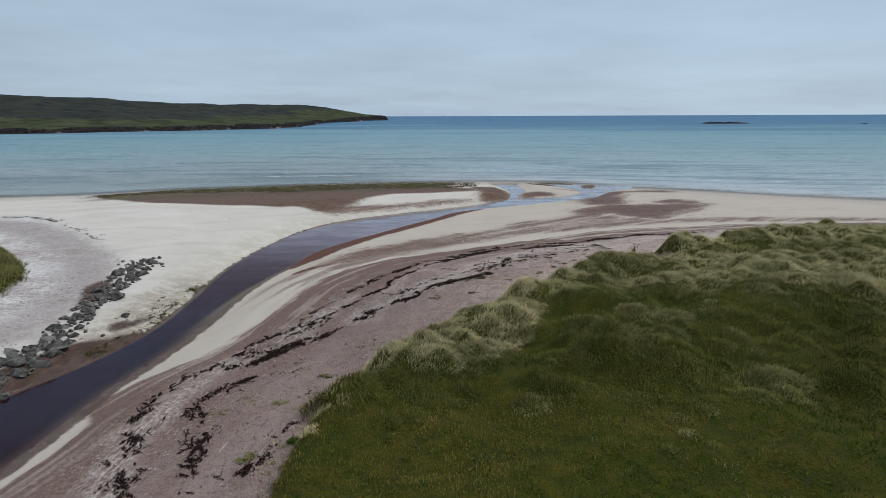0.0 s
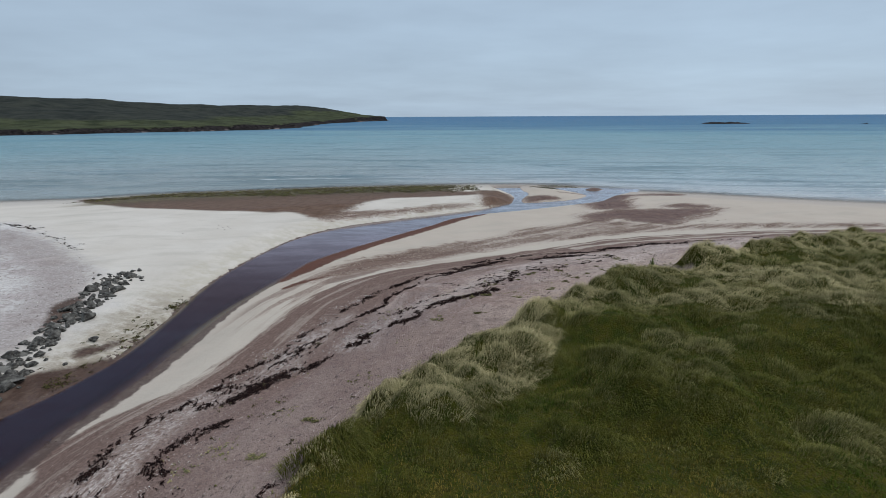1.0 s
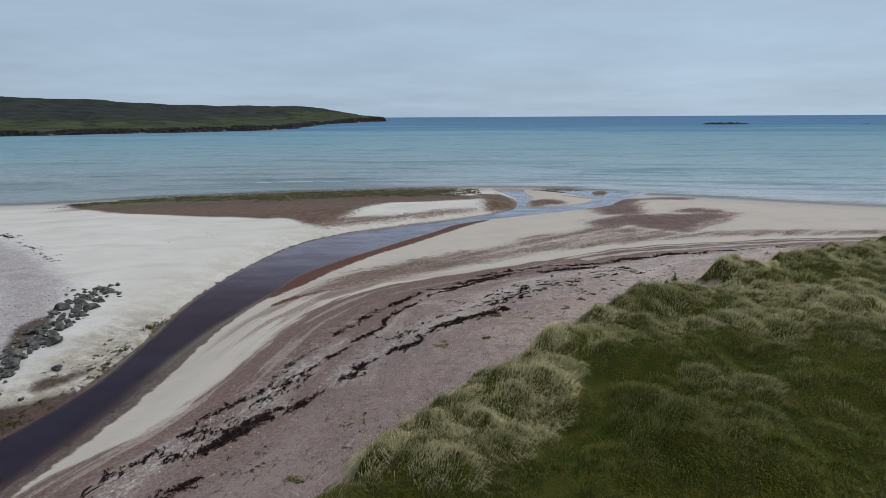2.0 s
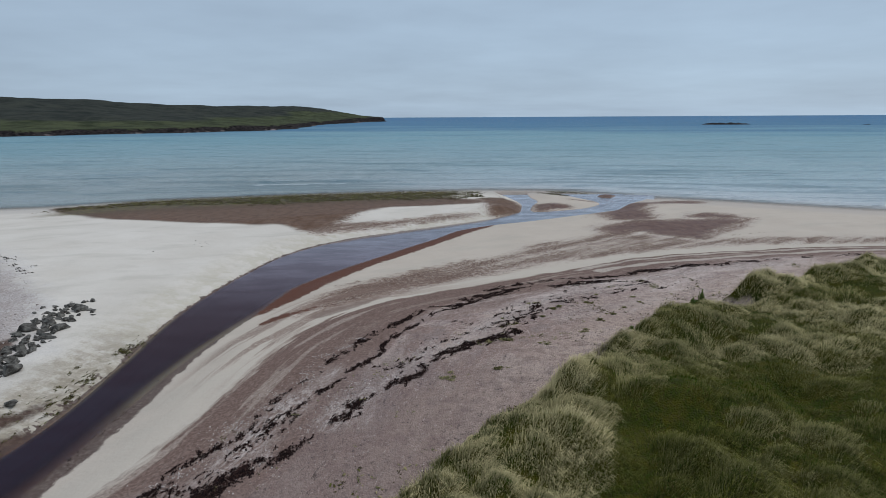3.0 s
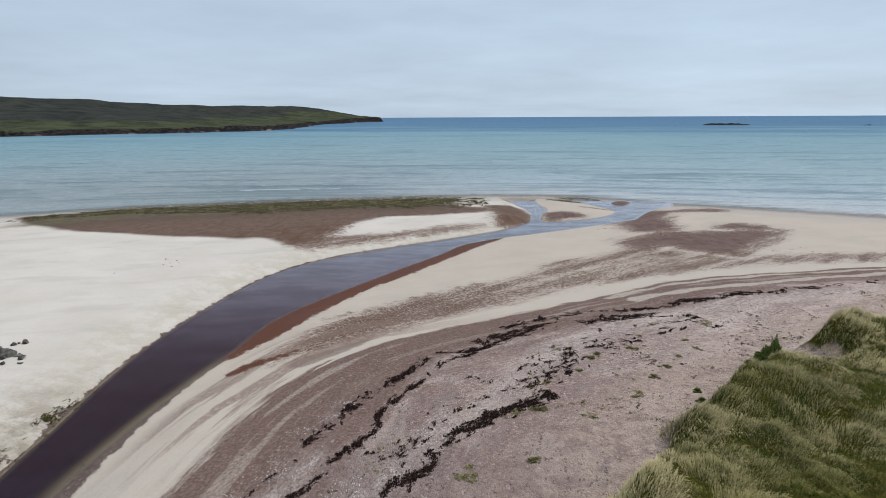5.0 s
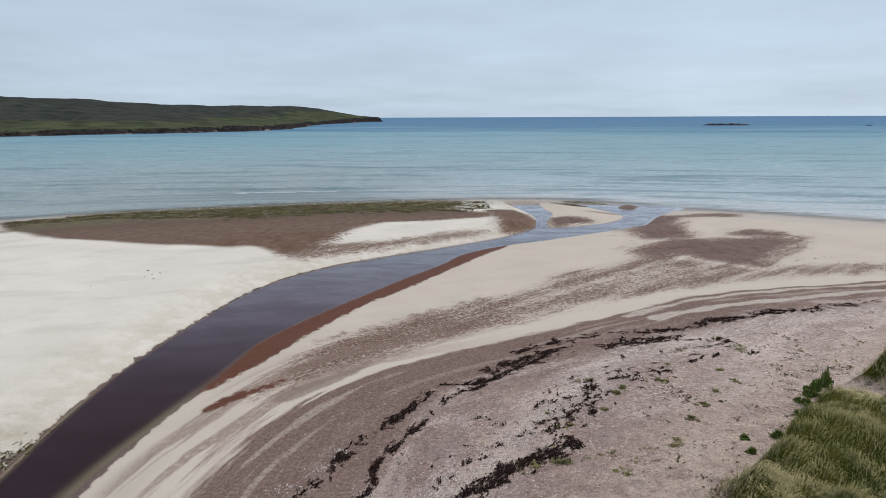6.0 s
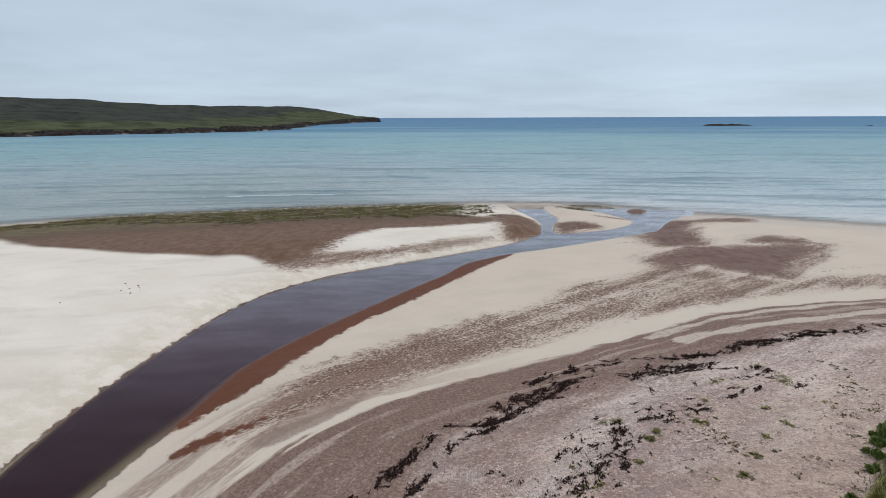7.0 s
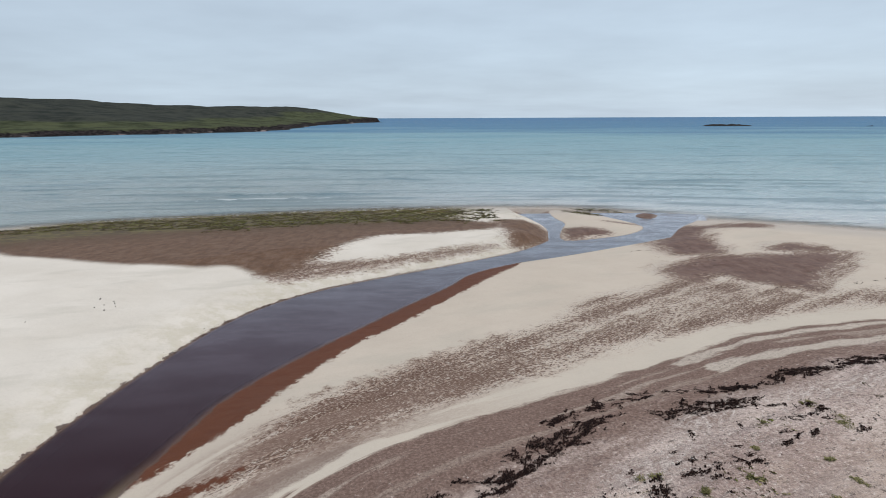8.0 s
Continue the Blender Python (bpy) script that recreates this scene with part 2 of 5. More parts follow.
def fbm(x, y, size, seed, octaves=4, rough=0.55):
    """Layered value noise in plan, about -1 to 1."""
    out, amp, total = np.zeros(np.shape(x)), 1.0, 0.0
    for k in range(octaves):
        f = 2.0 ** k / size
        gx, gy = x * f + 17.3 * k, y * f - 9.1 * k
        ix, iy = np.floor(gx), np.floor(gy)
        u, v = gx - ix, gy - iy
        u, v = u * u * (3 - 2 * u), v * v * (3 - 2 * v)
        q = lambda a, b: np.modf(np.abs(np.sin(a * 127.1 + b * 311.7 + (seed + k) * 74.7) * 43758.5453))[0]
        out = out + amp * ((q(ix, iy) * (1 - u) + q(ix + 1, iy) * u) * (1 - v) + (q(ix, iy + 1) * (1 - u) + q(ix + 1, iy + 1) * u) * v - 0.5)
        total += amp
        amp *= rough
    return 2.6 * out / total


PALE_RIMS = [curve([(-2.7, 22.4), (-1.0, 24.8), (0.4, 23.4), (0.7, 21.2), (-1.2, 20.2), (-2.5, 21.2)], 3, True),
             curve([(-0.4, 26.4), (2.0, 29.6), (4.0, 31.8), (5.4, 31.6), (4.1, 28.6), (3.6, 25.4), (1.8, 22.4), (0.6, 23.8)], 3, True)]
PALE_MIDS = [curve([(9.0, 34.8), (11.8, 35.4), (12.2, 32.4), (9.4, 32.2)], 3, True), curve([(5.6, 25.8), (7.7, 26.6), (9.9, 27.0), (11, 24.6), (8, 20.5), (5.6, 21.5)], 3, True)]
pale_ridge = curve([(14.4, 36.6), (16.1, 38.6), (22, 38.9), (30, 38), (40, 38), (40, 30), (26, 29), (17, 31), (14.0, 32.6)], 3, True)
ridge_top = curve([(15.4, 41.6), (20, 44.0), (25, 47), (31, 50.6), (44, 53), (44, 47), (30, 44.6), (19, 40.8)], 3, True)
LANES = [curve([(0.8, 13), (1.6, 16.8), (2.2, 19.8), (4.2, 23.8), (6.0, 27.4), (9.2, 29.4), (12.4, 28.4), (16, 26)]), curve([(14.6, 39.6), (15.2, 38.2), (16.6, 34.8), (17.6, 31.5), (19, 27)])]


def grass_kind(x, y):
    """How dry and how tall the dune's grass stands at a point."""
    rim = np.maximum.reduce([ease(region(x, y, p), 0.7, -0.5) for p in PALE_RIMS])
    mid = np.maximum.reduce([ease(region(x, y, p), 0.9, -0.9) for p in PALE_MIDS])
    ridge = np.maximum(ease(region(x, y, pale_ridge), 1.2, -1.2), ease(region(x, y, ridge_top), 0.8, -0.8))
    edge = ease(-dune_gap(x, y), 3.0, 0.4) * ease(y, 20, 27)
    lane = np.maximum(ease(nearest(x, y, LANES[0])[0], 1.2, 0.2), 0.7 * ease(nearest(x, y, LANES[1])[0], 0.8, 0.1))
    lip = ease(-dune_gap(x, y), 1.0, 0.3) * (1 - rim)
    dry = 0.16 + 0.06 * ease(y, 25, 30) - 0.22 * lip - 0.20 * ease(y, 33, 25) * (1 - rim) + 0.20 * ease(y, 29, 36) + 0.78 * rim + 0.22 * mid + 0.36 * ridge + 0.10 * edge + 0.10 * ease(y, 25, 28) * ease(x - 0.3 * y, 9, 4) + 0.46 * fbm(x, y, 2.4, 53, 4, 0.6)
    want = 0.60 + 0.5 * rim + 0.30 * mid + 0.35 * ridge + 0.3 * edge + 0.55 * fbm(x, y, 3.6, 51, 3) - 0.70 * lane - 0.75 * ease(y, 21, 16.5) * (1 - rim)
    return np.clip(dry * (1 - 0.8 * lane), 0, 0.9), np.clip(want, 0, 1), rim, lane


def sown_tussocks():
    """Marram tussocks over the dune: x, y, radius, mound height, dryness."""
    r = np.random.RandomState(31)
    n = 14000
    x, y = r.uniform(-7, 58, n), r.uniform(11, 56, n)
    d = dune_gap(x, y)
    dry, want, rim, _ = grass_kind(x, y)
    size = (0.22 + 0.62 * r.rand(n) ** 2.0) * (0.70 + 0.40 * want) * np.where(r.rand(n) < 0.40 * rim + 0.15, 1.5, 1.0)
    ok = (d < -0.30) & (x < 0.80 * y + 4) & (r.rand(n) < want)
    x, y, size, dry, want, rim = (v[ok] for v in (x, y, size, dry, want, rim))
    kept = []
    for i in range(len(x)):
        k = np.array(kept, int)
        if not len(k) or np.all((x[i] - x[k]) ** 2 + (y[i] - y[k]) ** 2 > (0.60 * (size[i] + size[k])) ** 2):
            kept.append(i)
    k = np.array(kept)
    tall = (0.08 + 0.14 * want[k]) * r.uniform(0.3, 1.6, len(k)) * size[k] / 0.45
    return x[k], y[k], size[k], np.minimum(tall, 0.50), np.clip(dry[k] * r.uniform(0.75, 1.25, len(k)) + r.normal(0, 0.06, len(k)), 0, 0.92)


TUSSOCKS = sown_tussocks()
MOUND_STEP = 0.2
mounds = np.zeros((260, 350))
for tx, ty, size, tall, _ in zip(*TUSSOCKS):
    i0, i1 = int((ty - size - 8) / MOUND_STEP), int((ty + size - 8) / MOUND_STEP) + 2
    j0, j1 = int((tx - size + 9) / MOUND_STEP), int((tx + size + 9) / MOUND_STEP) + 2
    i0, j0 = max(i0, 0), max(j0, 0)
    yy, xx = np.mgrid[i0:min(i1, 260), j0:min(j1, 350)] * MOUND_STEP
    q = ((xx - 9 - tx) ** 2 + (yy + 8 - ty) ** 2) / size ** 2
    patch = mounds[i0:i1, j0:j1]
    np.maximum(patch, tall * np.clip(1 - q, 0, 1), out=patch)


def mound(x, y):
    """Height of the tussock mounds at a point."""
    fx, fy = np.clip((x + 9) / MOUND_STEP, 0, 348), np.clip((y - 8) / MOUND_STEP, 0, 258)
    j, i = fx.astype(int), fy.astype(int)
    u, v = fx - j, fy - i
    return (mounds[i, j] * (1 - u) + mounds[i, j + 1] * u) * (1 - v) + (mounds[i + 1, j] * (1 - u) + mounds[i + 1, j + 1] * u) * v


HUMMOCKS = [(-0.9, 21.6, 2.2, 0.40), (2.3, 26.6, 2.4, 0.45), (4.9, 30.8, 1.9, 0.38), (10.4, 36.4, 2.8, 0.55), (17.8, 42.0, 2.9, 0.62), (23.0, 43.6, 3.0, 0.45), (27.5, 46.4, 3.2, 0.34), (13.0, 38.2, 1.8, 0.35),
            (34, 49.4, 4.0, 0.22), (21.0, 36.5, 3.6, 0.42), (30.0, 40.0, 4.4, 0.45), (8.0, 22.5, 3.2, 0.32), (7.4, 28.6, 2.0, 0.34), (40, 46, 4.6, 0.25), (16.8, 28.0, 3.2, 0.34), (12.4, 31.0, 2.0, 0.28)]


def survey(x, y):
    """Height of the ground and the distances that tell its kinds apart."""
    x, y = np.asarray(x, float), np.asarray(y, float)
    k = {}
    sea = k["sea"] = region(x, y, sea_ring)
    st = region(x, y, stream_ring)
    st = k["stream"] = np.maximum(st, -region(x, y, fork_islet))
    d, u = nearest(x, y, strip)
    s = k["strip"] = np.where(inside(x, y, strip_ring), d, -d)
    k["along"] = u
    dune = k["dune"] = np.minimum(dune_gap(x, y), region(x, y, west_dune))
    west_line = np.vstack([stream_left, [(8, 300), (-300, 300), (-300, -100), (-36, -30)]])
    west = k["west"] = inside(x, y, west_line).astype(float)
    level = water_level(y)
    east_z = np.where(s > 0, 0.75 + 1.5 * (1 - np.exp(-np.maximum(s, 0) / 11.0)), np.maximum(0.75 + 0.045 * s, 0.3))
    west_z = 0.45 + 1.1 * (1 - np.exp(-np.maximum(st, 0) / 9.0))
    side = np.where(west > 0.5, west_z, east_z)
    side = side + 0.05 * wave(x, y, 9, 3) + 0.018 * wave(x, y, 1.7, 5)
    z = level + 0.04 + (side - level) * ease(st, -0.1, 3.0)
    z = z + np.where(west > 0.5, 0.16 * ease(st, 0.05, 0.4) * ease(st, 5.0, 1.0), 0)
    z = np.minimum(z, np.maximum(sea, 0) * 0.035 + 0.03 + 0.25 * ease(sea, 2, 14))
    z = np.where(st < 0.25, np.minimum(z, level + 0.04 + np.maximum(np.minimum(st, 0.25), -2.2) * 0.28), z)
    z = np.where(sea < 0, np.maximum(sea * 0.045, -4.0), z)
    bar = region(x, y, brown_blob)
    z = np.where(bar < 0, np.maximum(z, 0.02 + 0.16 * ease(-bar, 0, 0.8)), z)
    inner = ease(-dune, -0.1, 0.7)
    z = z + inner * (0.54 + 0.20 * fbm(x, y, 3.0, 57, 2)) + ease(-dune, 0.5, 5) * (0.34 * wave(x, y, 7.5, 11) + 0.26 * fbm(x, y, 3.4, 12, 3))
    for hx, hy, hr, hh in HUMMOCKS:
        z = z + inner * 1.45 * hh * np.clip(1 - ((x - hx) ** 2 + (y - hy) ** 2) / hr ** 2, 0, 1) ** 1.3
    k["z"] = z + mound(x, y)
    return k


def height(x, y):
    return survey(np.atleast_1d(x), np.atleast_1d(y))["z"]


def mesh_of(name, verts, faces, mat=None, smooth=False):
    """A mesh from arrays; faces is one array with rows of equal length, or a list of such arrays."""
    me = bpy.data.meshes.new(name)
    groups = faces if isinstance(faces, list) else [faces]
    groups = [np.asarray(f, np.int32) for f in groups if len(f)]
    me.vertices.add(len(verts))
    me.vertices.foreach_set("co", np.asarray(verts, np.float32).ravel())
    loops = np.concatenate([f.ravel() for f in groups])
    sizes = np.concatenate([np.full(len(f), f.shape[1], np.int32) for f in groups])
    me.loops.add(len(loops))
    me.loops.foreach_set("vertex_index", loops)
    me.polygons.add(len(sizes))
    me.polygons.foreach_set("loop_start", np.concatenate([[0], np.cumsum(sizes)[:-1]]).astype(np.int32))
    me.update(calc_edges=True)
    if smooth:
        me.polygons.foreach_set("use_smooth", np.ones(len(sizes), bool))
    if mat:
        me.materials.append(mat)
    return me


def give(me, name, values):
    me.attributes.new(name, "FLOAT", "POINT").data.foreach_set("value", np.asarray(values, np.float32).ravel())


def grid_faces(nx, ny):
    i = (np.arange(ny - 1)[:, None] * nx + np.arange(nx - 1)[None]).ravel()
    return np.stack([i, i + 1, i + 1 + nx, i + nx], 1)


def spaced(lo, hi, step, far, grow=1.16):
    """Even spacing from lo to hi, then ever wider steps out to far on both sides."""
    mid = list(np.arange(lo, hi + 1e-6, step))
    out, d, p = [], step, hi
    while p < far:
        d *= grow
        p += d
        out.append(p)
    low, d, p = [], step, lo
    while p > -far:
        d *= grow
        p -= d
        low.append(p)
    return np.array(low[::-1] + mid + out)


# ---- materials ----
def ground_material():
    m, g = material("beach_ground")
    pos = g.place()
    px, py, pz = g.split(pos)
    sea, st, s, u, dune, west = (g.attr(n) for n in ("sea", "stream", "strip", "along", "dune", "west"))
    brown, red, speck, wsh, gap, wband = (g.attr(n) for n in ("brown", "red", "speck", "wshingle", "gap", "wband"))
    fine, mid, big = g.noise(pos, 9.0, 4.0, 0.65), g.noise(pos, 1.6, 4.0, 0.6), g.noise(pos, 0.22, 3.0, 0.5)
    flow = g.join(g.mul(u, 0.35), g.mul(s, 1.6), 0.0)
    streak = g.noise(flow, 1.1, 5.0, 0.65)
    fleck = g.noise(g.join(g.mul(u, 2.2), g.mul(s, 5.0), 0.0), 1.7, 6.0, 0.8)
    wob = g.add(g.mul(g.add(mid, -0.5), 1.6), g.mul(g.add(fine, -0.5), 0.9))
    # dry sand
    pale = g.mix(big, (0.455, 0.412, 0.350), (0.595, 0.553, 0.492))
    tan = g.mix(g.add(g.mul(big, 0.7), g.mul(streak, 0.3)), (0.375, 0.322, 0.262), (0.482, 0.420, 0.350))
    col = g.mix(west, tan, pale)
    ripple = g.noise(g.join(g.mul(g.add(px, g.mul(py, 0.5)), 0.10), g.mul(g.add(py, g.mul(px, -0.4)), 0.30), 0.0), 1.2, 4.0, 0.55)
    col = g.mix(g.mul(g.step(ripple, 0.50, 0.70), 0.36), col, (0.35, 0.325, 0.27))
    col = g.mix(g.mul(g.mul(g.step(g.add(st, g.mul(wob, 2.5)), 4.5, 0.5), west), g.step(g.noise(pos, 0.9, 5.0, 0.68), 0.40, 0.60, 0.10, 0.55)), col, (0.385, 0.345, 0.26))
    damp = g.mul(g.mul(g.step(g.add(st, g.mul(wob, 2.0)), 4.2, 0.8), west), g.step(py, 46.0, 36.0))
    col = g.mix(g.mul(damp, g.step(g.noise(pos, 1.1, 6.0, 0.72), 0.40, 0.58, 0.25, 0.9)), col, g.mix(fine, (0.16, 0.13, 0.095), (0.33, 0.285, 0.215)))
    # pale damp margin to the sea
    col = g.mix(g.mul(g.step(g.add(sea, g.mul(wob, 1.5)), 8.0, 1.0), 0.55), col, (0.34, 0.31, 0.28))
    # weed flecks on the flat, strewn in slanting streaks
    along, across = g.add(g.mul(px, 0.77), g.mul(py, 0.64)), g.add(g.mul(py, 0.77), g.mul(px, -0.64))
    dots = g.noise(g.join(g.mul(along, 3.4), g.mul(across, 5.0), 0.0), 1.0, 4.0, 0.68)
    crowd = g.add(g.mul(g.add(g.noise(g.join(g.mul(along, 0.13), g.mul(across, 0.75), 0.0), 1.0, 5.0, 0.62), -0.5), 0.78), g.mul(g.add(g.noise(pos, 0.30, 4.0, 0.65), -0.5), 0.34))
    core = g.step(speck, 0.3, -1.6, -0.05, 0.075)
    thick = g.add(g.add(crowd, core), g.step(px, 8.0, -5.0, -0.01, 0.10))
    in_speck = g.step(g.add(speck, g.mul(wob, 1.6)), 0.7, -0.6)
    col = g.mix(g.mul(in_speck, g.mul(g.step(thick, -0.12, 0.14, 0.0, 0.55), g.step(px, 2.0, -5.0, 1.0, 1.45))), col, (0.228, 0.146, 0.110))
    m_speck = g.mul(in_speck, g.step(g.add(dots, g.mul(thick, 0.8)), 0.51, 0.57))
    col = g.mix(g.mul(m_speck, 0.85), col, g.mix(fine, (0.060, 0.035, 0.025), (0.145, 0.090, 0.066)))
    shreds = g.mul(in_speck, g.step(g.add(g.noise(g.join(g.mul(along, 2.4), g.mul(across, 4.2), 9.0), 1.0, 4.0, 0.68), g.mul(thick, -0.30)), 0.53, 0.59))
    col = g.mix(g.mul(shreds, 0.72), col, (0.43, 0.385, 0.33))
    grain = g.noise(g.join(g.mul(along, 6.5), g.mul(across, 10.5), 14.0), 1.0, 3.0, 0.7)
    col = g.mix(g.mul(in_speck, g.step(g.add(grain, g.mul(thick, -0.10)), 0.52, 0.58, 0.0, 0.55)), col, g.mix(mid, (0.37, 0.31, 0.26), (0.46, 0.41, 0.35)))
    col = g.mix(g.mul(in_speck, g.step(g.add(grain, g.mul(thick, -0.12)), 0.46, 0.40, 0.0, 0.75)), col, (0.068, 0.036, 0.026))
    comb = g.noise(g.join(g.mul(u, 0.09), g.mul(s, 1.1), 7.0), 1.0, 5.0, 0.62)
    reach = g.mul(g.step(u, 72.0, 56.0), g.step(u, 43.0, 51.0))
    m_comb = g.mul(g.mul(g.step(s, -5.5, -3.5), g.step(st, 0.6, 1.6)), g.mul(g.step(comb, 0.43, 0.53), reach))
    col = g.mix(g.mul(m_comb, g.step(fleck, 0.36, 0.56, 0.25, 0.8)), col, (0.18, 0.124, 0.098))
    # bright strip at the foot of the berm
    m_strip = g.mul(g.mul(g.step(g.add(s, g.mul(g.add(streak, -0.5), 2.2)), -2.6, -1.0), 0.85), g.mul(g.math("SUBTRACT", 1.0, m_comb), g.math("SUBTRACT", 1.0, g.mul(g.step(g.add(py, g.mul(wob, 1.5)), 21.2, 22.4), g.step(g.add(py, g.mul(wob, 1.5)), 25.6, 24.4)))))
    m_strip = g.mul(m_strip, g.math("MAXIMUM", g.step(py, 23.0, 24.5), g.mul(g.step(g.add(s, g.mul(g.add(fleck, -0.5), 2.0)), -1.3, -0.7), g.step(fleck, 0.42, 0.58, 0.15, 1.0))))
    col = g.mix(g.mul(g.mul(g.mul(m_strip, g.math("SUBTRACT", 1.0, g.mul(in_speck, 0.85))), g.step(py, 21.5, 24.5, 0.45, 1.0)), g.step(streak, 0.30, 0.55, 0.45, 1.0)), col, (0.43, 0.380, 0.315))
    m_tongue = g.step(g.add(g.attr("tongue"), g.add(g.mul(wob, 0.12), g.mul(g.add(fleck, -0.5), 0.5))), 0.12, -0.14)
    col = g.mix(g.mul(m_tongue, g.step(fine, 0.3, 0.6, 0.95, 0.7)), col, g.mix(mid, (0.150, 0.108, 0.088), (0.205, 0.152, 0.125)))
    # berm of brown coarse sand, then shingle
    edge = g.add(g.add(g.add(s, g.add(g.mul(g.step(py, 27.0, 24.0, 0.0, 0.9), g.step(py, 20.5, 22.5)), g.step(py, 22.2, 20.8, 0.0, -0.75))), g.mul(g.add(streak, -0.5), 1.5)), g.mul(g.mul(g.add(comb, -0.5), 4.0), reach))
    berm = g.mix(g.step(fine, 0.35, 0.65), (0.124, 0.081, 0.065), (0.200, 0.138, 0.113))
    m_berm = g.step(edge, -0.15, 0.25)
    thin = g.mul(g.step(g.noise(g.join(g.mul(u, 0.12), g.mul(s, 1.3), 2.0), 1.0, 4.0, 0.55), 0.53, 0.62), g.step(s, 4.0, 1.2))
    berm = g.mix(g.mul(g.mul(thin, g.step(fine, 0.3, 0.6, 0.4, 1.0)), 0.65), berm, (0.39, 0.325, 0.268))
    col = g.mix(m_berm, col, berm)
    m_gap = g.step(g.add(gap, g.add(g.mul(g.add(streak, -0.5), 1.3), g.mul(wob, 0.12))), 0.55, 0.25)
    col = g.mix(g.mul(m_gap, 0.9), col, (0.42, 0.365, 0.305))
    clod_wide = g.noise(pos, 3.2, 5.0, 0.72)
    cell = g.voronoi(pos, 15.0)
    stone = g.ramp(g.split(cell["Color"])[0], [(0.0, (0.165, 0.110, 0.092)), (0.45, (0.285, 0.200, 0.170)), (0.85, (0.375, 0.275, 0.235)), (1.0, (0.56, 0.48, 0.42))])
    stone = g.mix(g.mul(g.step(cell["Distance"], 0.35, 0.75), 0.45), stone, (0.15, 0.11, 0.095))
    mott = g.noise(pos, 1.1, 5.0, 0.7)
    stone = g.mix(g.step(mott, 0.42, 0.62, 0.0, 0.5), stone, (0.235, 0.165, 0.142))
    drift = g.noise(g.join(g.mul(u, 0.18), g.mul(s, 0.55), 5.0), 1.0, 5.0, 0.6)
    stone = g.mix(g.mul(g.step(g.add(drift, g.mul(g.add(fine, -0.5), 0.25)), 0.50, 0.60), 0.60), stone, (0.47, 0.39, 0.335))
    tint = g.noise(g.join(g.mul(u, 0.22), g.mul(s, 0.5), 15.0), 1.0, 5.0, 0.66)
    stone = g.mix(g.step(tint, 0.54, 0.66, 0.0, 0.55), stone, g.mix(fine, (0.37, 0.275, 0.215), (0.46, 0.36, 0.29)))
    stone = g.mix(g.step(tint, 0.47, 0.36, 0.0, 0.55), stone, g.mix(fine, (0.175, 0.138, 0.128), (0.29, 0.24, 0.22)))
    m_shingle = g.step(g.add(edge, g.add(g.mul(wob, 1.2), g.mul(g.add(drift, -0.5), 7.0))), 3.2, 7.2)
    stone = g.mix(g.mul(g.step(g.add(py, g.mul(wob, 3.0)), 37.0, 46.0), g.mul(g.step(fine, 0.36, 0.60, 0.2, 0.9), g.step(drift, 0.40, 0.60, 0.35, 1.0))), stone, (0.56, 0.465, 0.41))
    stone = g.mix(g.step(g.add(py, g.mul(wob, 4.0)), 38.0, 30.0, 0.0, 0.74), stone, g.mix(fine, (0.140, 0.098, 0.087), (0.222, 0.160, 0.142)))
    col = g.mix(g.mul(m_shingle, 0.9), col, stone)
    # grey-brown bands, with the shading of low shingle ridges put into the colour
    ridge_shade = g.noise(g.join(g.mul(u, 0.10), g.mul(s, 0.85), 12.0), 1.0, 4.0, 0.6)
    col = g.mix(g.mul(g.mul(m_shingle, g.step(ridge_shade, 0.50, 0.62)), g.step(clod_wide, 0.40, 0.60, 0.12, 0.55)), col, (0.19, 0.145, 0.135))
    top = g.mul(g.step(py, 26.0, 36.0, 0.25, 1.0), g.mul(g.step(g.add(dune, g.mul(wob, 1.5)), 5.5, 1.0), m_berm))
    sandy = g.mix(g.step(fine, 0.4, 0.65), (0.46, 0.36, 0.29), (0.33, 0.255, 0.21))
    col = g.mix(g.mul(top, g.step(mid, 0.36, 0.58, 0.15, 0.8)), col, sandy)
    far_half = g.mul(g.step(g.add(py, g.mul(wob, 3.0)), 38.0, 44.0), m_shingle)
    shell = g.noise(g.join(g.mul(u, 3.0), g.mul(s, 5.5), 31.0), 1.0, 4.0, 0.75)
    grime = g.noise(g.join(g.mul(u, 2.4), g.mul(s, 5.0), 37.0), 1.0, 4.0, 0.75)
    col = g.mix(g.mul(g.mul(far_half, g.step(shell, 0.57, 0.64)), 0.62), col, (0.62, 0.55, 0.49))
    col = g.mix(g.mul(g.mul(far_half, g.step(grime, 0.58, 0.64)), 0.62), col, (0.105, 0.082, 0.072))
    col = g.mix(g.mul(g.mul(m_berm, g.step(shell, 0.60, 0.66)), g.step(s, 0.3, 2.5, 0.10, 0.50)), col, (0.50, 0.425, 0.37))
    col = g.mix(g.mul(g.mul(m_berm, g.step(grime, 0.61, 0.67)), g.step(s, 0.3, 2.5, 0.10, 0.45)), col, (0.085, 0.060, 0.050))
    bleach = g.attr("bleach")
    chips = g.noise(g.join(g.mul(u, 1.1), g.mul(s, 2.4), 4.0), 2.0, 5.0, 0.78)
    m_bleach = g.mul(g.step(g.add(g.add(bleach, g.mul(g.add(drift, -0.5), 5.0)), g.mul(g.add(chips, -0.5), 5.0)), 1.25, 0.3), g.step(chips, 0.42, 0.60, 0.05, 0.85))
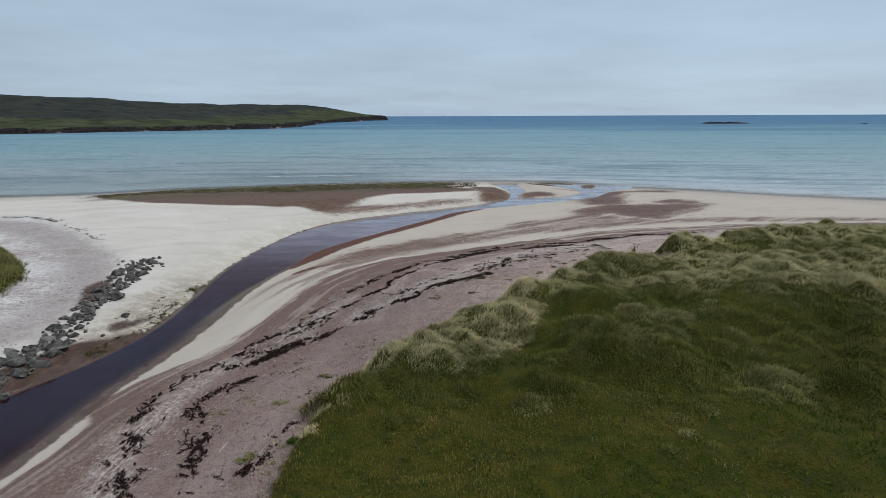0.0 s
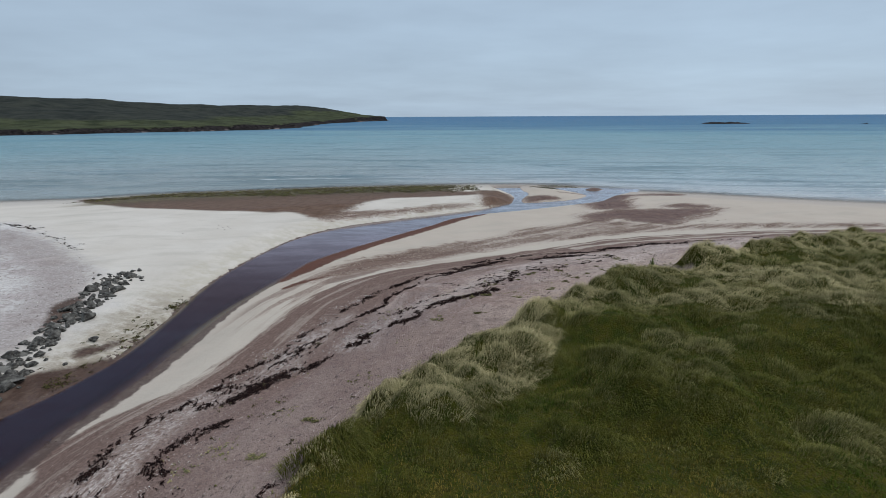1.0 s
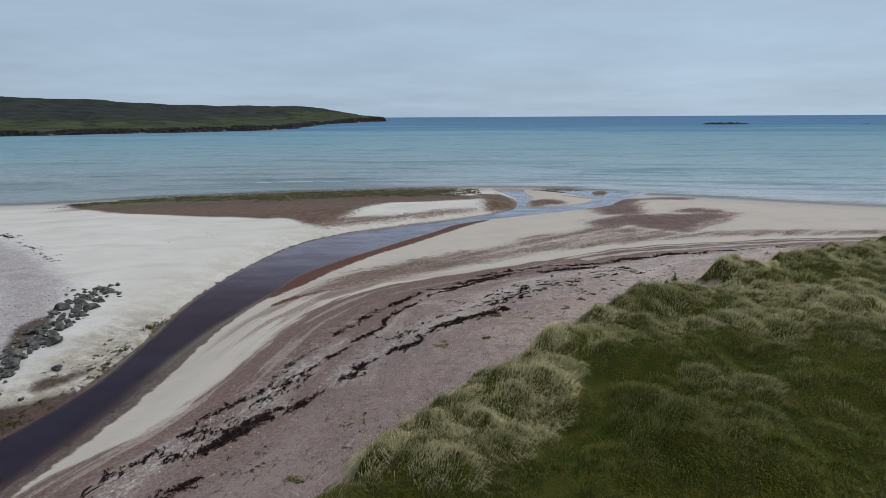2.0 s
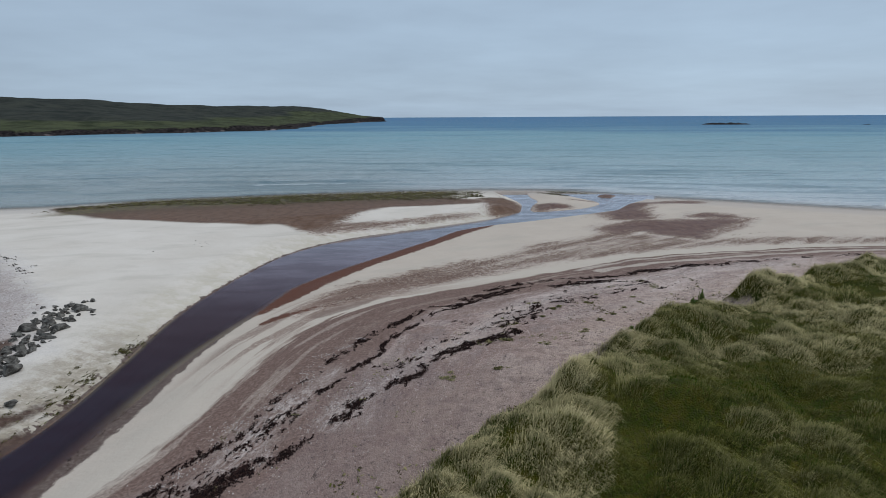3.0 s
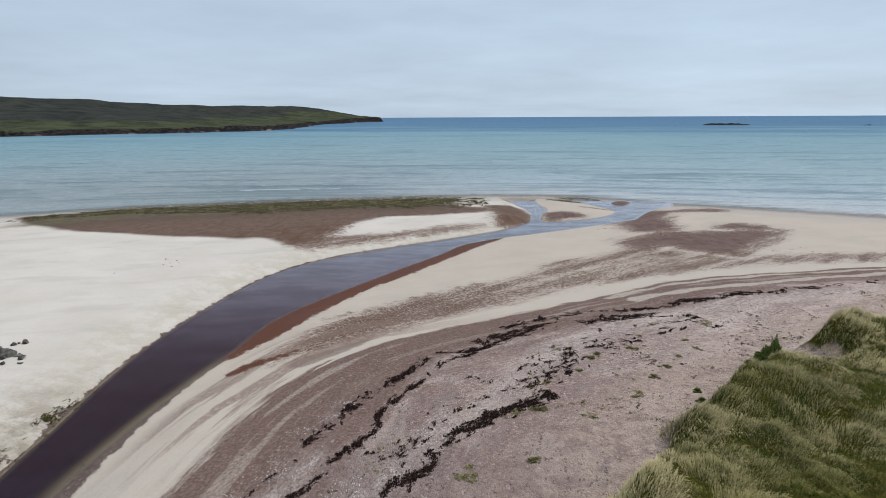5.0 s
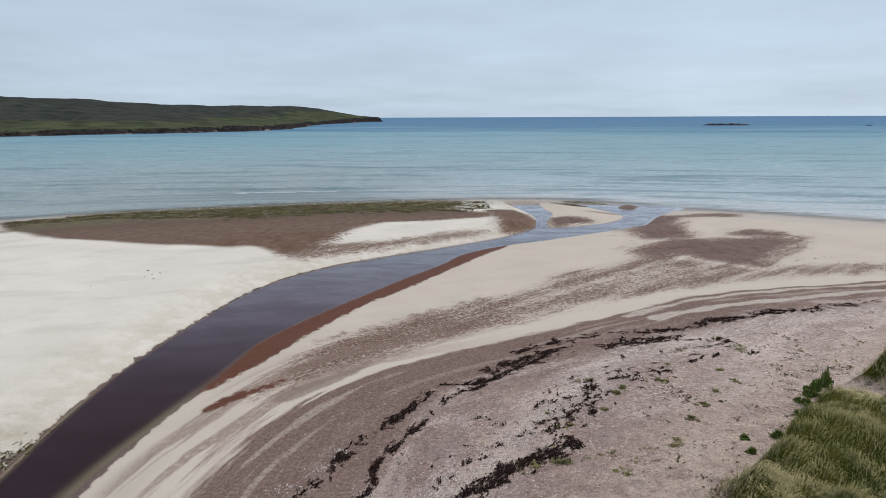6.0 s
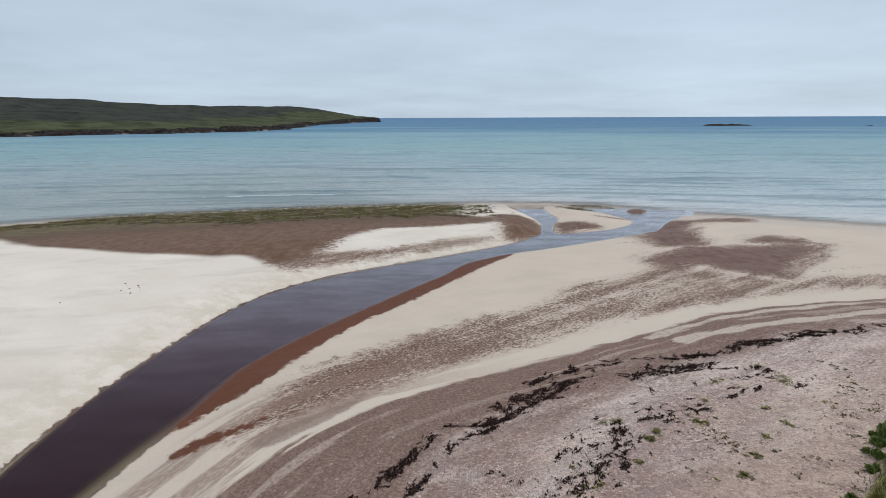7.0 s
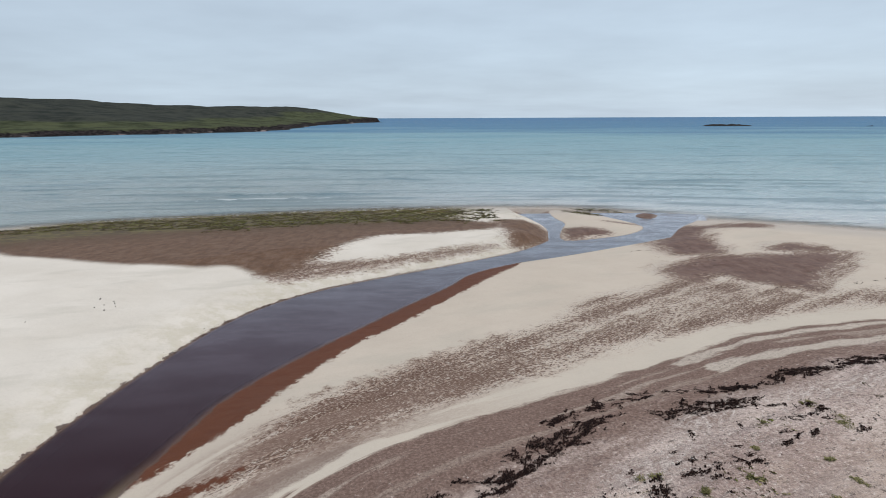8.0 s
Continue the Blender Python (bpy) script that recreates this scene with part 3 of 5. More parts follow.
    col = g.mix(g.mul(m_bleach, m_berm), col, g.mix(g.split(cell["Color"])[1], (0.34, 0.28, 0.25), (0.62, 0.56, 0.50)))
    litter = g.noise(g.join(g.mul(u, 2.2), g.mul(s, 4.5), 9.0), 1.0, 5.0, 0.75)
    m_litter = g.mul(g.mul(g.step(litter, 0.575, 0.63), g.step(drift, 0.38, 0.56)), m_shingle)
    col = g.mix(g.mul(m_litter, 0.75), col, (0.055, 0.042, 0.036))
    # shingle on the far side of the stream
    wash = g.noise(pos, 0.30, 5.0, 0.62)
    wstone = g.mix(g.step(wash, 0.42, 0.64), g.mix(g.split(cell["Color"])[0], (0.46, 0.44, 0.42), (0.62, 0.60, 0.565)), g.mix(g.split(cell["Color"])[1], (0.27, 0.235, 0.225), (0.46, 0.41, 0.39)))
    wstone = g.mix(g.mul(g.step(clod_wide, 0.47, 0.60), g.step(wash, 0.30, 0.60, 0.30, 0.90)), wstone, g.mix(fine, (0.165, 0.135, 0.125), (0.30, 0.26, 0.245)))
    m_band = g.step(g.add(wband, g.add(g.mul(g.add(wash, -0.5), 5.0), g.mul(wob, 1.2))), 3.0, 0.6)
    wstone = g.mix(g.mul(m_band, g.step(fine, 0.3, 0.65, 0.95, 0.45)), wstone, (0.205, 0.162, 0.150))
    col = g.mix(g.mul(g.step(g.add(wsh, g.add(g.mul(wob, 2.0), g.mul(g.add(wash, -0.5), 6.0))), 1.6, -2.2), 0.85), col, wstone)
    # brown wet sand, and weed at the sea's edge
    tatter = g.noise(pos, 2.6, 6.0, 0.80)
    narrow = g.step(py, 46.0, 52.0)
    sharp = g.step(py, 50.0, 46.0, 1.0, 3.0)
    wet = g.step(g.add(g.mul(brown, sharp), g.add(g.mul(g.mul(g.add(tatter, -0.5), 6.0), g.add(g.step(py, 50.0, 46.0, 0.12, 0.42), g.mul(narrow, g.add(g.step(px, -17.0, -11.0, 0.0, 0.95), g.step(px, 0.0, 15.0, 0.0, 0.15))))), g.mul(g.mul(g.add(big, -0.5), 1.5), narrow))), 0.7, -0.7)
    wet = g.mul(wet, g.math("MAXIMUM", g.step(g.noise(g.join(g.mul(px, 0.6), g.mul(py, 1.4), 0.0), 1.0, 5.0, 0.7), 0.22, 0.34), g.step(px, 2.0, -10.0, 0.0, 1.0)))
    mud = g.mix(narrow, g.mix(mid, (0.048, 0.029, 0.021), (0.092, 0.058, 0.043)), g.mix(g.step(px, 8.0, 16.0), g.mix(mid, (0.084, 0.041, 0.020), (0.138, 0.076, 0.042)), g.mix(mid, (0.092, 0.047, 0.034), (0.148, 0.088, 0.068))))
    smear = g.noise(g.join(g.mul(px, 1.3), g.mul(py, 0.55), 21.0), 1.0, 6.0, 0.72)
    mud = g.mix(g.step(smear, 0.44, 0.62, 0.0, 0.45), mud, g.mix(0.5, mud, (0.24, 0.175, 0.135)))
    mud = g.mix(g.step(smear, 0.50, 0.38, 0.0, 0.55), mud, g.mix(0.55, mud, (0.035, 0.018, 0.010)))
    mud = g.mix(g.mul(g.step(g.add(sea, g.mul(wob, 3.0)), 20.0, 13.0), g.mul(g.step(px, 6.0, -2.0), 0.6)), mud, (0.070, 0.040, 0.018))
    col = g.mix(wet, col, mud)
    green_zone = g.mul(g.step(g.add(sea, g.mul(wob, 3.0)), 14.0, 10.0), g.mul(g.step(px, 6.0, -1.0), g.step(px, -52.0, -44.0)))
    weed = g.noise(g.join(g.mul(px, 0.9), g.mul(py, 1.6), 3.0), 1.2, 5.0, 0.7)
    m_weed = g.mul(green_zone, g.step(weed, 0.36, 0.46))
    col = g.mix(m_weed, col, g.mix(g.step(g.noise(g.join(g.mul(px, 0.7), g.mul(py, 2.2), 8.0), 1.1, 5.0, 0.72), 0.44, 0.58), (0.050, 0.030, 0.016), (0.135, 0.115, 0.034)))
    # pale glints among the wet weed, painted into the base colour
    glint = g.noise(g.join(g.mul(px, 0.55), g.mul(py, 3.0), 2.0), 1.0, 5.0, 0.75)
    col = g.mix(g.mul(g.mul(green_zone, g.step(glint, 0.60, 0.66)), g.step(sea, 7.0, 2.0, 0.25, 0.85)), col, (0.40, 0.37, 0.33))
    # damp banks and the bed of the stream
    m_red = g.step(g.add(red, g.add(g.mul(wob, 0.3), g.mul(g.add(tatter, -0.5), 1.7))), 0.16, -0.12)
    col = g.mix(m_red, col, g.mix(g.mul(g.add(mid, fine), 0.5), (0.060, 0.019, 0.009), (0.122, 0.045, 0.022)))
    tuft = g.step(g.noise(pos, 1.4, 4.0, 0.65), 0.50, 0.58)
    broad = g.add(g.mul(west, g.mul(tuft, g.step(py, 46.0, 34.0, 0.04, 0.45))), g.mul(g.step(py, 44.0, 33.0, 0.03, 0.68), g.math("SUBTRACT", 1.0, west)))
    m_bank = g.mul(g.step(g.add(st, g.mul(wob, 0.45)), g.add(broad, 0.05), g.mul(broad, 0.80)), g.step(fine, 0.32, 0.55, 0.75, 0.98))
    inshore = g.mul(g.step(sea, 0.5, 6.0), g.step(py, 80.0, 66.0))
    m_bank = g.mul(m_bank, inshore)
    col = g.mix(m_bank, col, g.mix(mid, (0.058, 0.039, 0.032), (0.105, 0.070, 0.058)))
    col = g.mix(g.mul(g.step(st, 0.05, -0.25), g.step(sea, -2.0, 5.0)), col, g.mix(g.mul(g.step(st, -1.3, -0.2), g.mul(g.step(py, 30.0, 36.0), g.step(py, 47.0, 43.0))), g.mix(big, (0.10, 0.048, 0.028), (0.13, 0.07, 0.045)), (0.26, 0.215, 0.125)))
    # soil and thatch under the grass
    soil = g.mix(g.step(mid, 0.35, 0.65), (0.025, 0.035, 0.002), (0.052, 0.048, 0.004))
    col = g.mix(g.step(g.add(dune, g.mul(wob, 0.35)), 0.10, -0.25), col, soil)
    grit = g.noise(pos, 24.0, 3.0, 0.7)
    clod = g.noise(pos, 7.0, 4.0, 0.75)
    gritty = g.mul(g.add(g.step(grit, 0.46, 0.62, 0.0, 0.46), g.step(clod, 0.48, 0.60, 0.0, 0.46)), g.add(0.10, g.mul(g.math("MAXIMUM", m_berm, wet), 0.62)))
    col = g.mix(gritty, col, g.mix(0.70, col, (0.045, 0.032, 0.027)))
    rough = g.math("SUBTRACT", 0.92, g.mul(g.math("MAXIMUM", g.math("MAXIMUM", wet, m_red), m_bank), 0.40))
    relief = g.add(g.mul(fine, 0.5), g.add(mid, g.mul(g.mul(cell["Distance"], -1.2), m_shingle)))
    g.surface(col, rough, g.bump(relief, 0.55, 0.06), 0.05)
    return m


def water_mix(g, col, tint, rough, normal, share, cover):
    """Water: a tinted body with a gloss on it, clear where it is shallow."""
    body, gloss, clear = g.node("BsdfDiffuse"), g.node("BsdfGlossy"), g.node("BsdfTransparent")
    g.put(body.inputs["Color"], col)
    g.put(body.inputs["Normal"], normal)
    g.put(gloss.inputs["Color"], tint)
    g.put(gloss.inputs["Roughness"], rough)
    g.put(gloss.inputs["Normal"], normal)
    fres = g.node("Fresnel")
    fres.inputs["IOR"].default_value = 1.33
    g.put(fres.inputs["Normal"], normal)
    wet, edge, out = g.node("MixShader"), g.node("MixShader"), g.node("OutputMaterial")
    g.put(edge.inputs[0], cover)
    g.tree.links.new(clear.outputs[0], edge.inputs[1])
    g.tree.links.new(body.outputs[0], edge.inputs[2])
    g.put(wet.inputs[0], g.mul(fres.outputs[0], share))
    g.tree.links.new(edge.outputs[0], wet.inputs[1])
    g.tree.links.new(gloss.outputs[0], wet.inputs[2])
    g.tree.links.new(wet.outputs[0], out.inputs[0])


def sea_material():
    m, g = material("sea_water")
    pos = g.place()
    px, py, pz = g.split(pos)
    d = g.math("MULTIPLY", g.attr("sea"), -1.0)
    far = g.math("LOGARITHM", g.math("MAXIMUM", d, 1.0), 10.0)
    patch = g.noise(g.join(g.mul(px, 0.004), g.mul(py, 0.012), 0.0), 1.0, 4.0, 0.6)
    tone = g.add(far, g.mul(g.add(patch, -0.5), 0.9))
    col = g.ramp(g.math("DIVIDE", tone, 3.7), [(0.0, (0.43, 0.405, 0.37)), (0.13, (0.37, 0.37, 0.355)), (0.24, (0.385, 0.415, 0.42)), (0.36, (0.335, 0.395, 0.415)), (0.50, (0.235, 0.325, 0.345)), (0.66, (0.172, 0.29, 0.328)),
                                               (0.75, (0.075, 0.165, 0.255)), (1.0, (0.040, 0.110, 0.225))])
    col = g.mix(g.mul(g.mul(g.step(px, 25.0, -35.0), g.step(far, 2.2, 1.4)), g.step(d, 0.0, 5.0, 0.0, 0.9)), col, (0.225, 0.265, 0.265))
    # wind streaks, part water tone and part reflected sky, put into the colour
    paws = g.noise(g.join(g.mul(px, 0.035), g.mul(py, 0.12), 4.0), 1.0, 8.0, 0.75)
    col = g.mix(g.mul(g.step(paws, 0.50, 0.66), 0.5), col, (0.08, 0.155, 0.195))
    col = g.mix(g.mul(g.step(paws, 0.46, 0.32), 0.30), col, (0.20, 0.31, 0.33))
    cats = g.noise(g.join(g.mul(px, 0.07), g.mul(py, 0.24), 0.0), 1.0, 6.0, 0.7)
    chop = g.noise(g.join(g.mul(px, 0.30), g.mul(py, 1.1), 0.0), 1.0, 5.0, 0.65)
    # dark faces of the swell painted into the body colour along the crests
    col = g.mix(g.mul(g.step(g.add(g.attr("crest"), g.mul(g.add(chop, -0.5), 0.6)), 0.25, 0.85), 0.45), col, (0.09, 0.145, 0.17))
    foam = g.mul(g.step(g.add(g.mul(g.attr("crest"), 0.8), g.mul(g.add(chop, -0.5), 3.2)), 1.38, 1.6), g.step(d, 45.0, 6.0))
    col = g.mix(g.mul(foam, 0.4), col, (0.66, 0.68, 0.68))
    # ripple shading painted as dark and pale flecks in the colour
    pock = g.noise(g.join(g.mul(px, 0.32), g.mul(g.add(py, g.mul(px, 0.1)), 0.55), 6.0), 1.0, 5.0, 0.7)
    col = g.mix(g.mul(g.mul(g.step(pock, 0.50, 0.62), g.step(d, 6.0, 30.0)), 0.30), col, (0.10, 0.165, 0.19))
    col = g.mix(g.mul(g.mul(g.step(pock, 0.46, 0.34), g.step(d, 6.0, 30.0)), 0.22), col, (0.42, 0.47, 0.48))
    normal = g.bump(g.add(g.mul(cats, 1.0), g.mul(chop, 0.25)), 1.0, 1.2)
    ruffle = g.noise(g.join(g.mul(px, 0.11), g.mul(g.add(py, g.mul(px, 0.06)), 0.36), 8.0), 1.0, 7.0, 0.72)
    lull = g.mul(g.step(ruffle, 0.38, 0.60, 0.30, 1.35), g.step(g.attr("crest"), 0.15, 0.8, 1.1, 0.35))
    cover = g.step(g.add(d, g.mul(g.add(chop, -0.5), 4.0)), 0.0, 6.5, 0.04, 1.0)
    water_mix(g, col, (1.0, 1.0, 1.0), 0.12, normal, g.mul(g.mul(lull, g.step(g.add(d, g.mul(g.add(chop, -0.5), 4.0)), 0.0, 6.0, 0.12, 1.0)), g.step(far, 1.2, 2.9, 0.62, 0.15)), cover)
    return m


def stream_material():
    m, g = material("peaty_stream_water")
    pos = g.place()
    px, py, pz = g.split(pos)
    rip = g.noise(g.join(g.mul(px, 1.3), g.mul(g.add(py, g.mul(px, 0.2)), 5.0), 0.0), 1.5, 3.0, 0.55)
    riffle = g.noise(g.join(g.mul(px, 0.22), g.mul(py, 0.5), 3.0), 1.0, 5.0, 0.7)
    col = g.mix(g.noise(pos, 0.2), (0.012, 0.004, 0.006), (0.018, 0.005, 0.007))
    cover = g.step(g.attr("deep"), 0.0, 1.4, 0.25, 0.97)
    # reflected sky painted in: gloss strength and tint change along the channel
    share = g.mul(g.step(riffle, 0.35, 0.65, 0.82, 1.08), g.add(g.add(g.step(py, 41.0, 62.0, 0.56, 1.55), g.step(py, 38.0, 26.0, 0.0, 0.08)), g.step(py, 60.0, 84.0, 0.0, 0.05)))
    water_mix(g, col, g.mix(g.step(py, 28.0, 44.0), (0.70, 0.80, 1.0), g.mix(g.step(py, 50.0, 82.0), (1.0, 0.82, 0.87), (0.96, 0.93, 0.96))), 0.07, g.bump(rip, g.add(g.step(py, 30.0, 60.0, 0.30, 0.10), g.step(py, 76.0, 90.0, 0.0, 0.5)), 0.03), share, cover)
    return m


def grass_material(name, low, green, dry):
    m, g = material(name)
    tip, dryness, tone = g.attr("tip"), g.attr("dry"), g.attr("tone")
    # roots darker than tips: own tone plus shade between blades, put into colour
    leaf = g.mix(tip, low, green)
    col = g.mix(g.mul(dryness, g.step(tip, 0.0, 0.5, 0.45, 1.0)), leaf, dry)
    col = g.mix(g.mul(tone, 0.75), col, g.mix(0.75, col, (0.018, 0.027, 0.005)))
    # blades scatter light through one another, so their shading leans towards that of the whole sward
    lean = g.node("VectorMath")
    lean.operation = "MULTIPLY_ADD"
    g.put(lean.inputs[0], g.node("NewGeometry").outputs["Normal"])
    lean.inputs[1].default_value, lean.inputs[2].default_value = (0.45, 0.45, 0.45), (0.0, 0.0, 0.7)
    unit = g.node("VectorMath")
    unit.operation = "NORMALIZE"
    g.put(unit.inputs[0], lean.outputs[0])
    g.surface(col, 0.75, unit.outputs[0], 0.05)
    return m


def rock_material(name, dark, light, fleck=(0.30, 0.29, 0.27)):
    m, g = material(name)
    pos = g.node("TexCoord").outputs["Object"]
    info = g.node("ObjectInfo").outputs["Random"]
    a, b = g.noise(pos, 1.8, 5.0, 0.6), g.noise(pos, 11.0, 4.0, 0.65)
    col = g.mix(g.step(a, 0.35, 0.65), dark, light)
    col = g.mix(g.mul(g.step(b, 0.5, 0.7), 0.4), col, fleck)
    col = g.mix(g.mul(info, 0.55), col, g.mix(0.5, col, dark))
    g.surface(col, 0.85, g.bump(g.add(a, b), 0.6, 0.06), 0.1)
    return m


def weed_material():
    m, g = material("dried_seaweed")
    r = g.node("NewGeometry").outputs["Random Per Island"]
    col = g.ramp(r, [(0.0, (0.006, 0.004, 0.004)), (0.6, (0.016, 0.009, 0.008)), (1.0, (0.045, 0.024, 0.019))])
    g.surface(col, 0.85, None, 0.05)
    return m


def pebble_material(name, stops):
    m, g = material(name)
    r = g.node("NewGeometry").outputs["Random Per Island"]
    n = g.noise(g.place(), 30.0, 3.0)
    g.surface(g.mix(g.mul(n, 0.3), g.ramp(r, stops), (0.2, 0.15, 0.14)), 0.85, None, 0.08)
    return m


def headland_material():
    m, g = material("moor_and_cliff")
    pos = g.place()
    px, py, pz = g.split(pos)
    inland = g.attr("inland")
    n1, n2, n3 = g.noise(pos, 0.006, 4.0, 0.6), g.noise(pos, 0.045, 6.0, 0.7), g.noise(pos, 0.30, 5.0, 0.75)
    field = g.mix(g.step(n2, 0.36, 0.62), (0.025, 0.031, 0.016), (0.060, 0.067, 0.034))
    moor = g.mix(g.step(n2, 0.35, 0.65), (0.019, 0.022, 0.019), (0.040, 0.043, 0.034))
    col = g.mix(g.step(g.add(inland, g.mul(g.add(n1, -0.5), 160.0)), 95.0, 125.0), field, moor)
    rocky = g.mix(g.step(n3, 0.35, 0.65), (0.004, 0.004, 0.004), (0.034, 0.028, 0.027))
    col = g.mix(g.step(g.add(inland, g.add(g.mul(g.add(n3, -0.5), 10.0), g.add(g.mul(g.add(n2, -0.5), 26.0), g.mul(g.add(n1, -0.5), 34.0)))), 12.0, 8.0), col, rocky)
    pale = g.mul(g.step(g.add(inland, g.mul(g.add(n2, -0.5), 8.0)), 3.6, 2.2), g.step(n2, 0.55, 0.62))
    col = g.mix(g.mul(pale, 0.7), col, (0.24, 0.20, 0.19))
    g.surface(col, 0.95, g.bump(n3, 0.6, 1.0), 0.03)
    return m


GROUND, SEA, STREAM = ground_material(), sea_material(), stream_material()
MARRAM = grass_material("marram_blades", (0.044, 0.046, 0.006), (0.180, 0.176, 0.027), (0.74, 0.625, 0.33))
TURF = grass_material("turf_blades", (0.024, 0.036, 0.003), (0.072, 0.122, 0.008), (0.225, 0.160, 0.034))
ROCK = rock_material("grey_boulder", (0.028, 0.025, 0.022), (0.170, 0.160, 0.140), (0.32, 0.31, 0.27))
SKERRY = rock_material("wet_dark_rock", (0.008, 0.008, 0.009), (0.022, 0.022, 0.024), (0.04, 0.04, 0.042))
PEBBLE = pebble_material("beach_pebbles", [(0.0, (0.09, 0.07, 0.065)), (0.4, (0.21, 0.155, 0.135)), (0.95, (0.30, 0.22, 0.185)), (1.0, (0.50, 0.44, 0.39))])
PALE_PEBBLE = pebble_material("bleached_pebbles", [(0.0, (0.24, 0.20, 0.18)), (0.4, (0.38, 0.34, 0.305)), (1.0, (0.64, 0.59, 0.53))])
WEED, HEAD = weed_material(), headland_material()


def leaf_material(name, stops):
    m, g = material(name)
    r = g.node("NewGeometry").outputs["Random Per Island"]
    g.surface(g.mix(g.mul(g.noise(g.place(), 6.0), 0.4), g.ramp(r, stops), (0.05, 0.05, 0.02)), 0.7, None, 0.06)
    return m


WRACK = leaf_material("olive_wrack", [(0.0, (0.022, 0.015, 0.008)), (0.5, (0.060, 0.042, 0.018)), (0.85, (0.085, 0.080, 0.018)), (1.0, (0.15, 0.17, 0.035))])
SPRIG = leaf_material("shore_plant_leaf", [(0.0, (0.09, 0.095, 0.04)), (0.6, (0.20, 0.18, 0.075)), (1.0, (0.34, 0.28, 0.14))])
DOCK = leaf_material("dock_leaf", [(0.0, (0.06, 0.10, 0.025)), (0.6, (0.14, 0.20, 0.05)), (1.0, (0.28, 0.31, 0.10))])

# ---- ground, sea and stream ----
gx, gy = spaced(-62, 66, 0.3, 4800), spaced(10, 112, 0.3, 4800)
X, Y = np.meshgrid(gx, gy)
X, Y = X.ravel(), Y.ravel()
K = survey(X, Y)
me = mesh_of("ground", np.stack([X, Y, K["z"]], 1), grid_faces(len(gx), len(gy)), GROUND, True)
for name in ("sea", "stream", "strip", "along", "dune", "west"):
    give(me, name, K[name])
browns = np.minimum.reduce([region(X, Y, r) for r in (brown_flat, brown_fork, brown_islet, brown_east, brown_fan, brown_wisp, islet_edge, brown_blob, brown_bank, brown_rocks, brown_patch)])
give(me, "brown", np.maximum(browns, -region(X, Y, lens_bar)))
give(me, "red", np.minimum(region(X, Y, red_bank), region(X, Y, red_crescent)))
halo = np.minimum.reduce([region(X, Y, r) - 1.5 for r in (brown_east, brown_fan, brown_wisp)] + [region(X, Y, brown_fork) - 1.2])
give(me, "tongue", region(X, Y, tongue_ring))
give(me, "speck", np.minimum.reduce([region(X, Y, speckle_ring), region(X, Y, spit_ring), halo]))
give(me, "wshingle", region(X, Y, west_shingle))
give(me, "gap", np.minimum(nearest(X, Y, pale_gap)[0] + 0.12, nearest(X, Y, pale_bar)[0]))
give(me, "bleach", np.minimum.reduce([nearest(X, Y, p)[0] for p in BLEACHED]))
give(me, "wband", nearest(X, Y, west_band)[0])
ground = tagged(new("ground", me), "sandy shore with shingle berm, wet brown flats and grassy dune", "beach", kind="structure")

def sea():
    sx = spaced(-110, 110, 2.0, 4850, 1.12)
    sy = np.concatenate([np.arange(66, 190, 0.45), 190 + np.cumsum(0.45 * 1.045 ** np.arange(1, 150))])
    sy = np.append(np.concatenate([[-60, 0, 40], sy[sy < 4850]]), 4900)
    X, Y = np.meshgrid(sx, sy)
    X, Y = X.ravel(), Y.ravel()
    d = -region(X, Y, sea_ring)
    lag = 2.2 * wave(X * 0.5, Y, 70, 131) + 0.7 * wave(X * 0.5, Y, 24, 132)
    crest = np.zeros(len(X))
    front = 0.4 * d + 0.6 * (Y - 95)
    for length, seed, out in ((3.3, 137, 60), (6.1, 133, 70), (9.7, 134, 120), (15.5, 135, 220), (27.0, 136, 500)):
        ridge = (0.5 + 0.5 * np.sin((front + lag * length * 0.09) / length * 6.283 + seed)) ** 10
        crest += ridge * np.clip(0.25 + 1.1 * wave(X * 0.45, Y * 2.5, 40 + length, seed + 5), 0, 1) * (1 - ease(d, out * 0.5, out))
    tall = 0.25 * ease(d, -1, 6) * (1 - 0.75 * ease(d, 20, 120)) * (1 - ease(d, 150, 500))
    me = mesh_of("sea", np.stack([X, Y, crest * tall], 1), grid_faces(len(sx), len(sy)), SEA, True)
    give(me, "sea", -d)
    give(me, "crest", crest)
    tagged(new("sea", me), "calm turquoise bay with faint swell lines under overcast sky", "sea", kind="structure")


sea()

bx, by = np.arange(-32, 34.1, 0.4), np.arange(-5, 103, 0.4)
X, Y = np.meshgrid(bx, by)
X, Y = X.ravel(), Y.ravel()
st = region(X, Y, stream_ring)
st = np.maximum(st, -region(X, Y, fork_islet))
faces = grid_faces(len(bx), len(by))
faces = faces[(st[faces] < 0.5).any(1)]
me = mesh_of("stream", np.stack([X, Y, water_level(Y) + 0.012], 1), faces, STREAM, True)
dl, dr = nearest(X, Y, stream_left)[0], nearest(X, Y, stream_right)[0]
give(me, "deep", np.where(st < 0, np.minimum(np.minimum(dl * 3.5, dr * (1.1 + 1.2 * ease(Y, 44, 50))), -st * 3.5), 0.0))
tagged(new("stream", me), "dark peaty stream winding across the sand to the sea", "stream", kind="structure")


